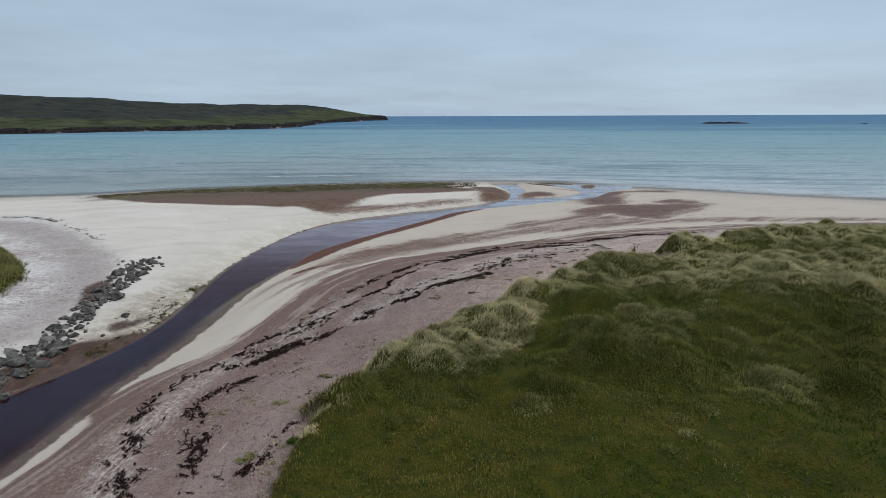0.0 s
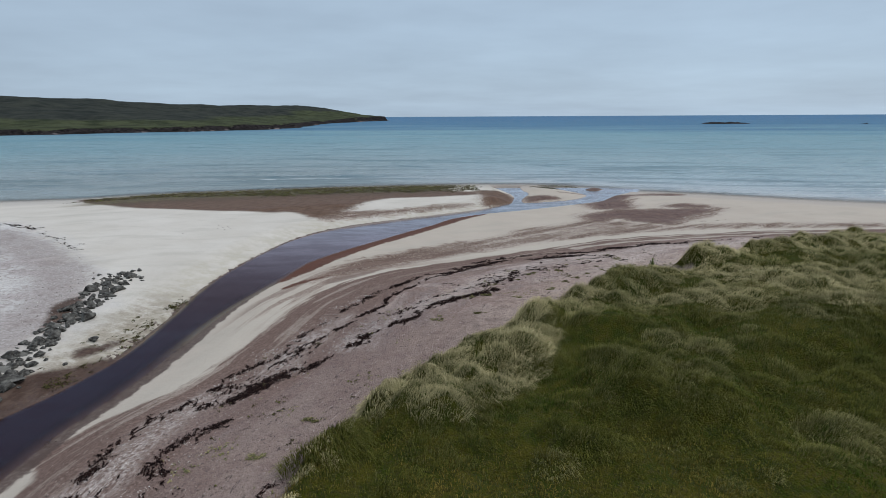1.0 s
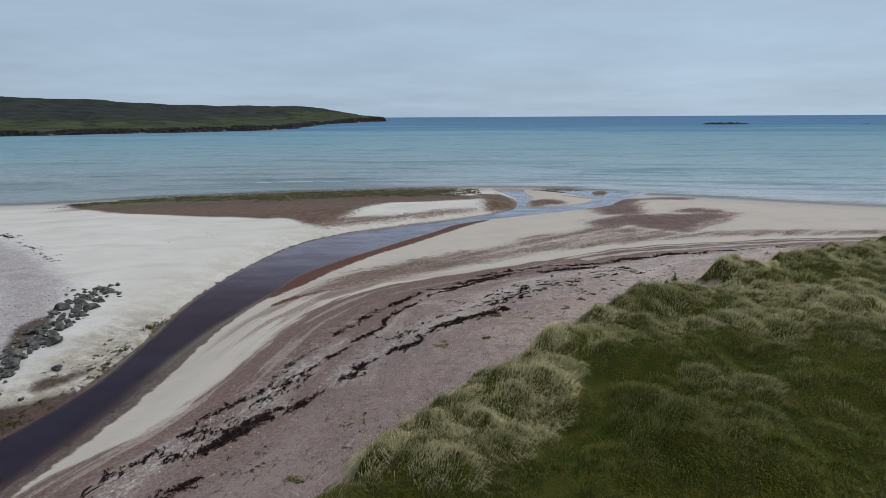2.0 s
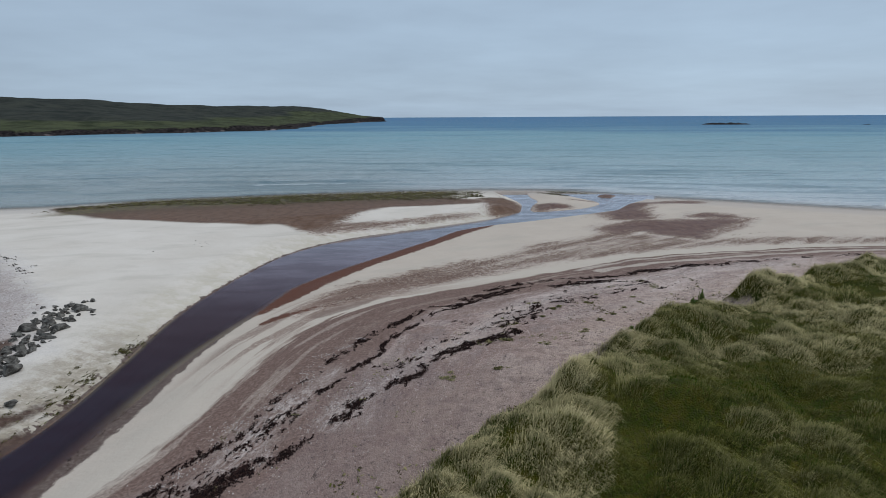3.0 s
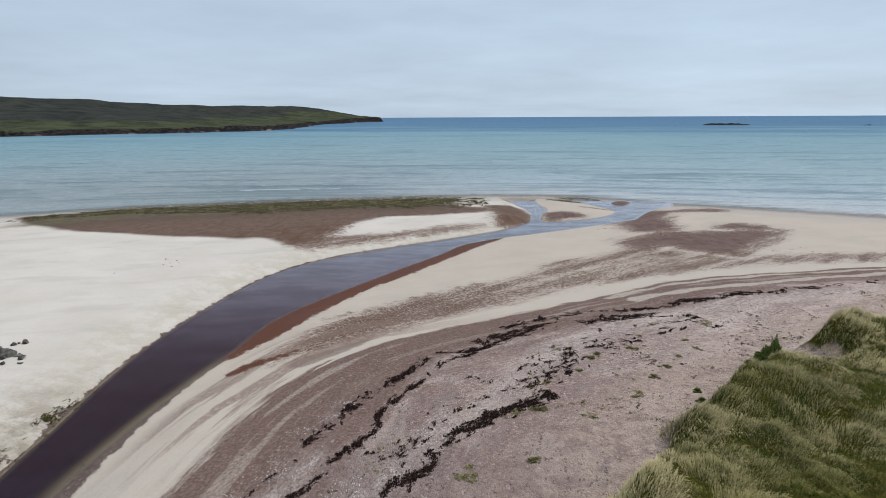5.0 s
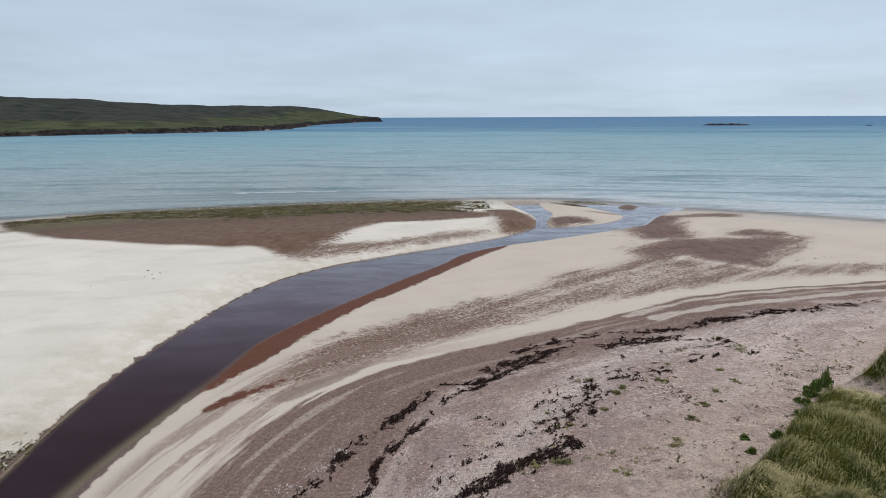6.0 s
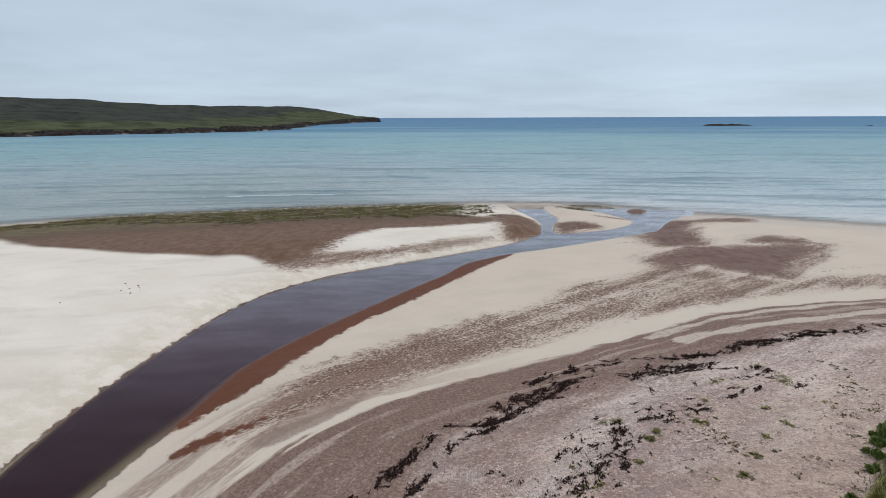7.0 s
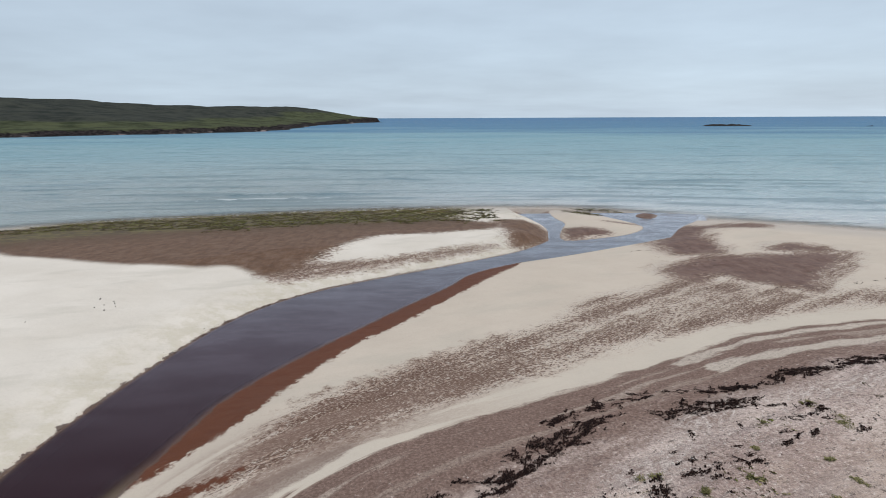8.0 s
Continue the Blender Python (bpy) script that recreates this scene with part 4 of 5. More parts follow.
# ---- headland across the bay ----
def headland():
    coast = curve([(-900, 330), (-520, 380), (-299, 413), (-247, 459), (-200, 492), (-165, 540), (-148, 590), (-152, 680), (-160, 780), (-172, 900), (-168, 1020), (-158, 1120),
                   (-146, 1280), (-118, 1400)], 4)
    ring = np.vstack([coast, [(-150, 1500), (-400, 1800), (-900, 2000), (-2500, 2000), (-2500, 200)]])
    hx, hy = np.concatenate([-2500 + np.cumsum(60 * 0.965 ** np.arange(60)), np.arange(-800, -90, 6.0)]), np.concatenate([np.arange(340, 1500, 7.0), np.arange(1500, 2050, 40.0)])
    hx = np.unique(np.round(hx[hx < -90], 1))
    X, Y = np.meshgrid(hx, hy)
    X, Y = X.ravel(), Y.ravel()
    d = -region(X, Y, ring) + 7 * wave(X, Y, 60, 21) + 3 * wave(X, Y, 22, 22)
    point = ease(Y, 900, 1380)
    tip = ease(d, 0, 46) * point + (1 - point)
    cliff = (4.2 + 8.0 * point * (0.65 + 0.35 * tip)) * ease(d, 0, 8) + 0.7 * wave(X, Y, 60, 23) * ease(d, 0, 12)
    fields = 9 * ease(d, 20, 170)
    hill = (12 * ease(-X, 200, 640) + 15.5) * ease(d, 110, 420) * (1 - point) + 13 * ease(d, 25, 200) * point
    z = np.where(d < 0, np.maximum(d * 0.3, -4), cliff + fields + hill + 2.5 * wave(X, Y, 260, 24) * ease(d, 60, 300))
    me = mesh_of("headland", np.stack([X, Y, z], 1), grid_faces(len(hx), len(hy)), HEAD, True)
    give(me, "inland", d)
    return tagged(new("headland", me), "low green moorland headland with dark rocky cliffs across the bay", "headland", kind="structure")


headland()


def skerry(name, x, y, long, wide, tall, seed):
    n, m = 60, 16
    a, r = np.meshgrid(np.linspace(0, 2 * math.pi, n, endpoint=False), np.linspace(0, 1, m))
    X, Y = (r * np.cos(a)).ravel(), (r * np.sin(a)).ravel()
    Z = (1 - (X ** 2 + Y ** 2) ** 2) * (0.55 + 0.5 * wave(X, Y, 0.9, seed) + 0.25 * wave(X, Y, 0.35, seed + 1)) * tall
    i = (np.arange(m - 1)[:, None] * n + np.arange(n)[None]).ravel()
    j = (np.arange(m - 1)[:, None] * n + (np.arange(n)[None] + 1) % n).ravel()
    me = mesh_of(name, np.stack([X * long / 2, Y * wide / 2, np.maximum(Z, -1.5) - 0.3], 1), np.stack([i, i + n, j + n, j], 1), SKERRY)
    ob = new(name, me)
    ob.matrix_world = pose(x, y, 0)
    return tagged(ob, "low dark rocky skerry awash in the bay", "skerry", kind="structure")


skerry("skerry", 350, 740, 62, 26, 2.7, 41)
skerry("skerry", 482, 684, 9, 6, 1.1, 45)

# ---- boulders along the stream's far bank ----
def boulder_mesh(seed):
    r = random.Random(seed)
    bm = bmesh.new()
    for _ in range(13):
        v = Vector((r.gauss(0, 1), r.gauss(0, 1), r.gauss(0, 1))).normalized()
        bm.verts.new(Vector((v.x * 0.5, v.y * r.uniform(0.33, 0.42), v.z * r.uniform(0.26, 0.36))))
    hull = bmesh.ops.convex_hull(bm, input=bm.verts)
    bmesh.ops.delete(bm, geom=list(set(hull["geom_unused"] + hull["geom_interior"])), context="VERTS")
    bmesh.ops.bevel(bm, geom=bm.edges[:], offset=0.016, segments=1, affect="EDGES", clamp_overlap=True)
    for v in bm.verts:
        v.co += 0.02 * noise.noise_vector(v.co * 5 + Vector((seed, 0, 0)))
    me = bpy.data.meshes.new("boulder")
    bm.to_mesh(me)
    bm.free()
    me.materials.append(ROCK)
    return me


def boulders():
    meshes = [boulder_mesh(s) for s in range(9)]
    r = random.Random(7)
    line = curve([(-20.6, 22.4), (-20.0, 24.4), (-19.5, 26.4), (-19.8, 29), (-20.3, 31.6), (-20.8, 34.6), (-21.4, 38.4), (-22.2, 41.5), (-23.0, 44.8)], 6)
    lens = np.concatenate([[0], np.cumsum(np.hypot(*np.diff(line, axis=0).T))])
    put = []
    for _ in range(9000):
        if len(put) >= 292:
            break
        f = r.random() ** 1.25
        p = [np.interp(f * lens[-1], lens, line[:, k]) for k in (0, 1)]
        spread = 0.72 + 0.8 * max(0.0, 0.45 - f) + 1.6 * max(0.0, f - 0.65)
        x, y = p[0] + r.gauss(0, 0.55) * spread, p[1] + r.gauss(0, 0.55) * spread
        size = r.choice([0.26, 0.32, 0.42, 0.52, 0.64, 0.8, 1.1]) * (1.08 - 0.15 * f)
        if any((x - a) ** 2 + (y - b) ** 2 < (0.18 * (size + c)) ** 2 for a, b, c in put):
            continue
        put.append((x, y, size))
    put += [(-18.1, 32.6, 0.75), (-21.4, 44.2, 0.6), (-22.2, 45.8, 0.5), (-20.8, 43.4, 0.45), (-18.7, 28.7, 0.4), (-17.9, 29.8, 0.35)]
    zs = height([p[0] for p in put], [p[1] for p in put])
    for (x, y, size), z in zip(put, zs):
        ob = new("boulder", r.choice(meshes))
        ob.matrix_world = pose(x, y, z + 0.08 * size, r.uniform(-12, 12), r.uniform(-12, 12), r.uniform(0, 360)) @ Matrix.Diagonal((size, size * r.uniform(0.85, 1.1), size * r.uniform(0.8, 1.15), 1))
        tagged(ob, "angular grey boulder in a rough bank beside the stream" if size < 0.8 else "large angular dark grey boulder beside the stream", "boulder", "boulders along the stream bank")


boulders()


# ---- grass ----
def blades(name, cx, cy, count, tall, spread, width, dry, lean, mat, seed, label, flop=0.9, rise=0.95):
    """One mesh of bent blades: count blades round each clump centre."""
    r = np.random.RandomState(seed)
    n = len(cx)
    idx = np.repeat(np.arange(n), count)
    m = len(idx)
    a, q = r.uniform(0, 6.283, m), np.sqrt(r.uniform(0, 1, m))
    rad = spread[idx] * q
    bx, by = cx[idx] + rad * np.cos(a), cy[idx] + rad * np.sin(a)
    bz = height(bx, by)
    long = tall[idx] * r.uniform(0.5, 1.15, m)
    out = flop * (0.2 + 0.8 * q) * r.uniform(0.3, 1.2, m)
    swirl = 1.7 * fbm(bx, by, 2.6, 59, 3)
    dx = out * np.cos(a) + lean[0] * np.cos(swirl) - lean[1] * np.sin(swirl) + r.normal(0, 0.14, m)
    dy = out * np.sin(a) + lean[0] * np.sin(swirl) + lean[1] * np.cos(swirl) + r.normal(0, 0.14, m)
    turn = r.uniform(0, 6.283, m)
    w = width * 0.5 * r.uniform(0.6, 1.4, m)
    wx_, wy_ = np.cos(turn) * w, np.sin(turn) * w
    bend = np.hypot(dx, dy)
    mx, my, mz = bx + dx * long * 0.38, by + dy * long * 0.38, bz + long * 0.52 * rise
    tx, ty, tz = bx + dx * long, by + dy * long, bz + long * np.clip(rise - 0.75 * bend, -0.05, 1)
    low = bz - 0.05
    V = np.stack([np.stack([bx - wx_, by - wy_, low], 1), np.stack([bx + wx_, by + wy_, low], 1),
                  np.stack([mx + wx_ * 0.8, my + wy_ * 0.8, mz], 1), np.stack([mx - wx_ * 0.8, my - wy_ * 0.8, mz], 1), np.stack([tx, ty, tz], 1)], 1).reshape(-1, 3)
    b = np.arange(m, dtype=np.int32) * 5
    me = mesh_of(name, V, [np.stack([b, b + 1, b + 2, b + 3], 1), np.stack([b + 3, b + 2, b + 4], 1)], mat, True)
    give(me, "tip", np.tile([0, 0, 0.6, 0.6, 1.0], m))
    give(me, "dry", np.repeat(np.clip(dry[idx] + r.normal(0, 0.06, m), 0, 1), 5))
    give(me, "tone", np.repeat(np.clip(0.20 * fbm(bx, by, 5.0, 60, 3) + 0.22 * r.uniform(0, 1, m) + 0.30 * r.uniform(0, 1, n)[idx] + 0.24 + 0.34 * fbm(bx, by, 1.5, 58, 3, 0.6) + 0.28 * ease(by, 34, 25) * ease(by, 16, 22), 0, 1), 5))
    return tagged(new(name, me), label, "grass", kind="stuff")


def scatter(n, box, seed):
    r = np.random.RandomState(seed)
    return r.uniform(box[0], box[2], n), r.uniform(box[1], box[3], n), r


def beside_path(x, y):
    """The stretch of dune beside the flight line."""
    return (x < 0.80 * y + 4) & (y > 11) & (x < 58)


def dune_grass():
    x, y, size, tall, dry = TUSSOCKS
    near = np.clip(20.0 / np.hypot(x + 1, y - 14), 0.30, 1.0) ** 1.3
    count = (1250 * size ** 2 * near).astype(int) + 40
    rim = (dune_gap(x, y) > -1.6) & (y > 19) & (y < 46) & (size > 0.4)
    rest = ~rim
    long = 0.32 + 0.62 * tall
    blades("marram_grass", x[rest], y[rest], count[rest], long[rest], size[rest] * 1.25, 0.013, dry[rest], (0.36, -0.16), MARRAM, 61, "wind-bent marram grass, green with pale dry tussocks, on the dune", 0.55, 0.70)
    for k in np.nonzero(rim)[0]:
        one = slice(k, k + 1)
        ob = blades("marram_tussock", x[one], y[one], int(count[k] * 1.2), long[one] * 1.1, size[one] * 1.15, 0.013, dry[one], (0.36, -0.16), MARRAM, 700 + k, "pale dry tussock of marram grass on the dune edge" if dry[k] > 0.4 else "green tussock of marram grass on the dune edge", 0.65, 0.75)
        ob["kind"] = "thing"
        ob["category"] = "grass tussock"
        ob["group"] = "tussocks along the dune edge"
    for k, (tx, ty, ts) in enumerate([(-3.7, 19.1, 0.34), (-4.0, 18.1, 0.28), (-3.2, 20.4, 0.30), (-4.2, 17.0, 0.22), (-3.3, 18.5, 0.2)]):
        ob = blades("marram_tussock", np.array([tx]), np.array([ty]), 150, np.array([0.30]), np.array([ts]), 0.012, np.array([0.95]), (0.2, -0.05), MARRAM, 680 + k, "small bleached tussock of marram grass on the dune edge", 0.95)
        ob["kind"], ob["category"], ob["group"] = "thing", "grass tussock", "tussocks along the dune edge"
    x, y, r = scatter(13000, (-7, 10, 58, 56), 35)
    d = dune_gap(x, y)
    dry, want, _, lane = grass_kind(x, y)
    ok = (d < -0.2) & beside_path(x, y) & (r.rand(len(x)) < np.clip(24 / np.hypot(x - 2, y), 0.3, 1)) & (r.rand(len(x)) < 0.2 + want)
    x, y, dry = x[ok], y[ok], dry[ok]
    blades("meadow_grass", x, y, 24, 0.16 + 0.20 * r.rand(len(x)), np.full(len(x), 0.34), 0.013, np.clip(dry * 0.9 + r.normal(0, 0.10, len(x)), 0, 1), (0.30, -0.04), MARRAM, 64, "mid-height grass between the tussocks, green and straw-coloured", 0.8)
    x, y, r = scatter(30000, (-7, 10, 58, 56), 32)
    d = dune_gap(x, y)
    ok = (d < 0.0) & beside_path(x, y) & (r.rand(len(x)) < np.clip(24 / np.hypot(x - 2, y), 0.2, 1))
    x, y = x[ok], y[ok]
    dry = np.clip(0.10 + 0.85 * fbm(x, y, 3.6, 55, 4, 0.65) + 0.40 * ease(y, 23, 16) + 0.22 * ease(x, 4, 0) * ease(y, 23, 19) + 0.4 * ease(-dune_gap(x, y), 1.8, 0.2) * ease(y, 24, 18), 0, 1)
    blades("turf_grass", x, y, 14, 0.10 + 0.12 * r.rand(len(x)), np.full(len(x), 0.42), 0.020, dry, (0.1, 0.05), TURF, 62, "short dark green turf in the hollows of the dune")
    x, y, r = scatter(1500, (-42, 30, -26, 50), 33)
    ok = region(x, y, west_dune) < -0.1
    x, y = x[ok], y[ok]
    blades("marram_grass", x, y, 50, np.full(len(x), 0.5), np.full(len(x), 0.45), 0.024, 0.10 + 0.2 * r.rand(len(x)), (0.2, 0.1), MARRAM, 63, "green marram grass on the dune across the stream", 0.9)


dune_grass()


# ---- seaweed strandlines ----
def strandline(line, count, spread, seed, gap, waver=1.0):
    """Places along a drift line: broken, wavering and of uneven width."""
    r = np.random.RandomState(seed)
    line = curve(line, 6)
    lens = np.concatenate([[0], np.cumsum(np.hypot(*np.diff(line, axis=0).T))])
    f = r.uniform(0.2, lens[-1] - 0.2, count * 4)
    f = f[0.7 * wave(f, 0 * f, 6.0, seed) + 0.7 * wave(f, 0 * f, 1.7, seed + 1) + 0.9 * wave(f, 0 * f, 0.55, seed + 4) + r.normal(0, 0.3, len(f)) > gap][:count]
    broad = spread * np.exp(0.8 * wave(f, 0 * f, 2.3, seed + 5))
    fork = np.where(r.rand(len(f)) < 0.35, 0.55 * wave(f, 0 * f, 3.0, seed + 6) + 0.25, 0)
    off = waver * (0.35 * wave(f, 0 * f, 5.0, seed + 2) + 0.20 * wave(f, 0 * f, 1.2, seed + 3) + fork) + r.normal(0, 1, len(f)) * broad
    tx, ty = np.interp(f + 0.1, lens, line[:, 0]) - np.interp(f - 0.1, lens, line[:, 0]), np.interp(f + 0.1, lens, line[:, 1]) - np.interp(f - 0.1, lens, line[:, 1])
    q = np.hypot(tx, ty) + 1e-6
    cx, cy = np.interp(f, lens, line[:, 0]) - ty / q * off, np.interp(f, lens, line[:, 1]) + tx / q * off
    turn = np.arctan2(ty, tx)
    ok = (cy > 29) | (r.rand(len(cy)) < 0.5)
    return cx[ok], cy[ok], turn[ok], r


def weed_mesh(name, cx, cy, turn, r, size, fronds=6, tall=0.032):
    n = len(cx)
    idx = np.repeat(np.arange(n), fronds)
    m = len(idx)
    size = size * np.exp(np.clip(r.normal(0, 0.5, n), -1.0, 0.7))[idx]
    a = turn[idx] + r.normal(0, 0.6, m)
    reach = size * r.uniform(0.5, 1.3, m)
    o1, o2 = r.normal(0, 1.1, m) * size, r.normal(0, 0.20, m) * size
    x0, y0 = cx[idx] + o1 * np.cos(turn[idx]) - o2 * np.sin(turn[idx]), cy[idx] + o1 * np.sin(turn[idx]) + o2 * np.cos(turn[idx])
    wide = r.uniform(0.10, 0.28, m) * size
    ca, sa = np.cos(a), np.sin(a)
    bend = r.normal(0, 0.3, m) * reach
    z = height(cx, cy)[idx]
    pts = []
    for t, w, h in ((0, 0.5, 0.15), (0.35, 1.0, 1.0), (0.7, 0.9, 0.8), (1.0, 0.3, 0.2)):
        px, py = x0 + ca * reach * t - sa * bend * t * t, y0 + sa * reach * t + ca * bend * t * t
        hz = z + tall * h * r.uniform(0.4, 1.4, m)
        pts += [np.stack([px - sa * wide * w, py + ca * wide * w, hz], 1), np.stack([px + sa * wide * w, py - ca * wide * w, hz + r.normal(0, 0.01, m)], 1)]
    V = np.stack(pts, 1).reshape(-1, 3)
    b = np.arange(m, dtype=np.int32) * 8
    return mesh_of(name, V, np.concatenate([np.stack([b + k, b + k + 1, b + k + 3, b + k + 2], 1) for k in (0, 2, 4)]), WEED, True)


def drift_mats(line, density, half, seed, bare, bulk=1.0):
    """Places on a drift line, bunched into many small torn mats with bare gaps between."""
    r = np.random.RandomState(seed)
    line = curve(line, 6)
    lens = np.concatenate([[0], np.cumsum(np.hypot(*np.diff(line, axis=0).T))])
    n = int(density * lens[-1])
    f, off = r.uniform(0, lens[-1], n), r.normal(0, 0.5, n) * half
    off = off + 0.28 * fbm(f, 0 * f, 2.2, seed + 5, 4, 0.6)
    ok = fbm(f / 0.8, off / 0.30, 1.0, seed + 7, 4, 0.65) + 0.5 * fbm(f, 0 * f, 3.0, seed + 9, 3) > bare + r.normal(0, 0.22, n)
    f, off = f[ok], off[ok]
    long = 0.085 * bulk * np.exp(r.normal(0, 0.65, len(f)))
    skew = r.normal(0.15, 0.5, len(f))
    k = np.repeat(np.arange(len(f)), np.clip(long * 75, 2, 30).astype(int))
    p, q = r.normal(0, 0.55, len(k)) * long[k], r.normal(0, 0.20, len(k)) * long[k]
    q = q + 0.10 * long[k] * np.sin(p / long[k] * 3 + k)
    f, off = f[k] + p * np.cos(skew[k]) - q * np.sin(skew[k]), off[k] + p * np.sin(skew[k]) + q * np.cos(skew[k])
    tx, ty = np.interp(f + 0.1, lens, line[:, 0]) - np.interp(f - 0.1, lens, line[:, 0]), np.interp(f + 0.1, lens, line[:, 1]) - np.interp(f - 0.1, lens, line[:, 1])
    size = np.hypot(tx, ty) + 1e-6
    return np.interp(f, lens, line[:, 0]) - ty / size * off, np.interp(f, lens, line[:, 1]) + tx / size * off, np.arctan2(ty, tx) + skew[k], r


# line, mats to the metre, half width, frond length, seed, bareness, bulk of a mat
STRANDS = [
    ([(-7.4, 31.2), (-6.8, 33.0), (-5.9, 34.9), (-5.1, 36.6), (-4.6, 38.4), (-3.2, 40.1), (-1.9, 42.0), (-1.0, 43.2), (0.6, 43.6), (1.6, 45.0), (3.1, 46.6)], 34, 0.34, 0.055, 71, 0.10, 1.0),
    ([(-6.4, 30.6), (-5.8, 32.0), (-4.8, 33.6), (-3.8, 35.4), (-3.2, 37.4), (-2.3, 39.1), (-1.5, 40.0), (-0.8, 42.2), (0.8, 43.0), (1.8, 44.2)], 24, 0.14, 0.055, 81, -0.05, 1.1),
    ([(0.9, 44.6), (2.6, 45.6), (4.5, 47.1), (6.0, 47.8), (7.6, 47.5), (9.4, 47.9), (11.5, 48.4)], 46, 0.60, 0.060, 92, 0.10, 1.3),
    ([(2.4, 47.2), (5.0, 48.5), (7.0, 49.3), (8.6, 49.5), (10.8, 49.7), (12.4, 50.2), (14.6, 51.0), (16.8, 51.5), (19.2, 52.1)], 40, 0.40, 0.065, 94, 0.08, 1.25),
    ([(19.2, 52.1), (24, 53.3), (34, 55.6)], 13, 0.55, 0.065, 95, 0.22, 1.1),
    ([(-4.4, 29.6), (-3.5, 31.0), (-2.4, 32.6), (-1.6, 33.5), (-0.8, 34.9), (0.3, 35.9), (1.2, 36.8), (3.4, 37.8)], 46, 0.40, 0.060, 96, 0.0, 1.2),
    ([(-4.0, 31.8), (-2.6, 34.0), (-0.6, 37.2), (0.6, 38.8), (2.4, 40.0), (3.9, 42.8), (5.5, 43.6), (7.5, 44.5), (9.4, 45.5), (13, 47.4)], 26, 0.75, 0.055, 98, 0.25, 1.15),
    ([(2.6, 38.4), (4.2, 40.2), (5.6, 42.3), (7.2, 43.5), (10.0, 44.4), (15, 46.8)], 26, 0.85, 0.055, 99, 0.28, 1.1),
    ([(-11.2, 19.6), (-11.1, 22.4), (-10.2, 24.6), (-9.1, 27.2), (-7.8, 29.6), (-6.8, 32.0)], 30, 0.26, 0.055, 101, 0.12, 0.9),
    ([(-8.3, 24.6), (-7.4, 25.8), (-6.2, 27.6), (-5.2, 29.0), (-4.2, 30.4)], 46, 0.38, 0.060, 103, 0.02, 1.1),
    ([(-9.4, 24.0), (-8.4, 26.6), (-6.9, 29.4), (-6.2, 31.0)], 36, 0.55, 0.055, 104, 0.30, 0.75),
    ([(-9.0, 14.4), (-9.8, 16.3), (-10.6, 18.8), (-10.3, 20.8)], 36, 0.45, 0.060, 106, 0.42, 0.75),
    ([(-6.0, 14.2), (-6.8, 15.3), (-7.8, 16.9), (-8.5, 18.8), (-8.9, 20.6), (-8.7, 22.1), (-7.6, 23.0)], 52, 0.42, 0.060, 107, 0.12, 0.85),
    ([(-5.6, 15.6), (-5.3, 17.2), (-4.9, 19.0), (-4.3, 20.2)], 30, 0.40, 0.060, 108, 0.30, 0.8),
]
for line, density, half, size, seed, bare, bulk in STRANDS:
    cx, cy, turn, r = drift_mats(line, density, half, seed, bare, bulk)
    tagged(new("seaweed_strandline", weed_mesh("seaweed_strandline", cx, cy, turn, r, size, 3)), "ragged line of dried black seaweed along the shingle", "seaweed", kind="stuff")


cx, cy, turn, r = strandline([(-48.4, 64.8), (-43.6, 63.2), (-38, 59.1), (-33.5, 54.5), (-30.9, 52), (-29.3, 51.2)], 200, 0.10, 123, 0.2)
tagged(new("seaweed_strandline", weed_mesh("seaweed_strandline", cx, cy, turn, r, 0.09)), "thin dark line of dried seaweed on the pale bar", "seaweed", kind="stuff")


cx, cy, turn, r = drift_mats([(-17.4, 27.6), (-16.9, 29.6), (-16.6, 31.6), (-16.6, 34.5), (-16.7, 38), (-16.9, 42)], 46, 0.42, 181, 0.15, 0.6)
me = weed_mesh("bank_litter", cx, cy, turn, r, 0.05, 3, 0.02)
me.materials[0] = WRACK
tagged(new("bank_litter", me), "dark brown weed and debris on the stream bank", "seaweed", kind="stuff")
cx, cy, turn, r = drift_mats([(-18.6, 28.8), (-18.0, 31.4), (-17.6, 34.0), (-17.8, 37)], 26, 0.8, 183, 0.35, 0.55)
me = weed_mesh("bank_litter", cx, cy, turn, r, 0.05, 3, 0.02)
me.materials[0] = WRACK
tagged(new("bank_litter", me), "dark scraps of weed on sand above the stream", "seaweed", kind="stuff")


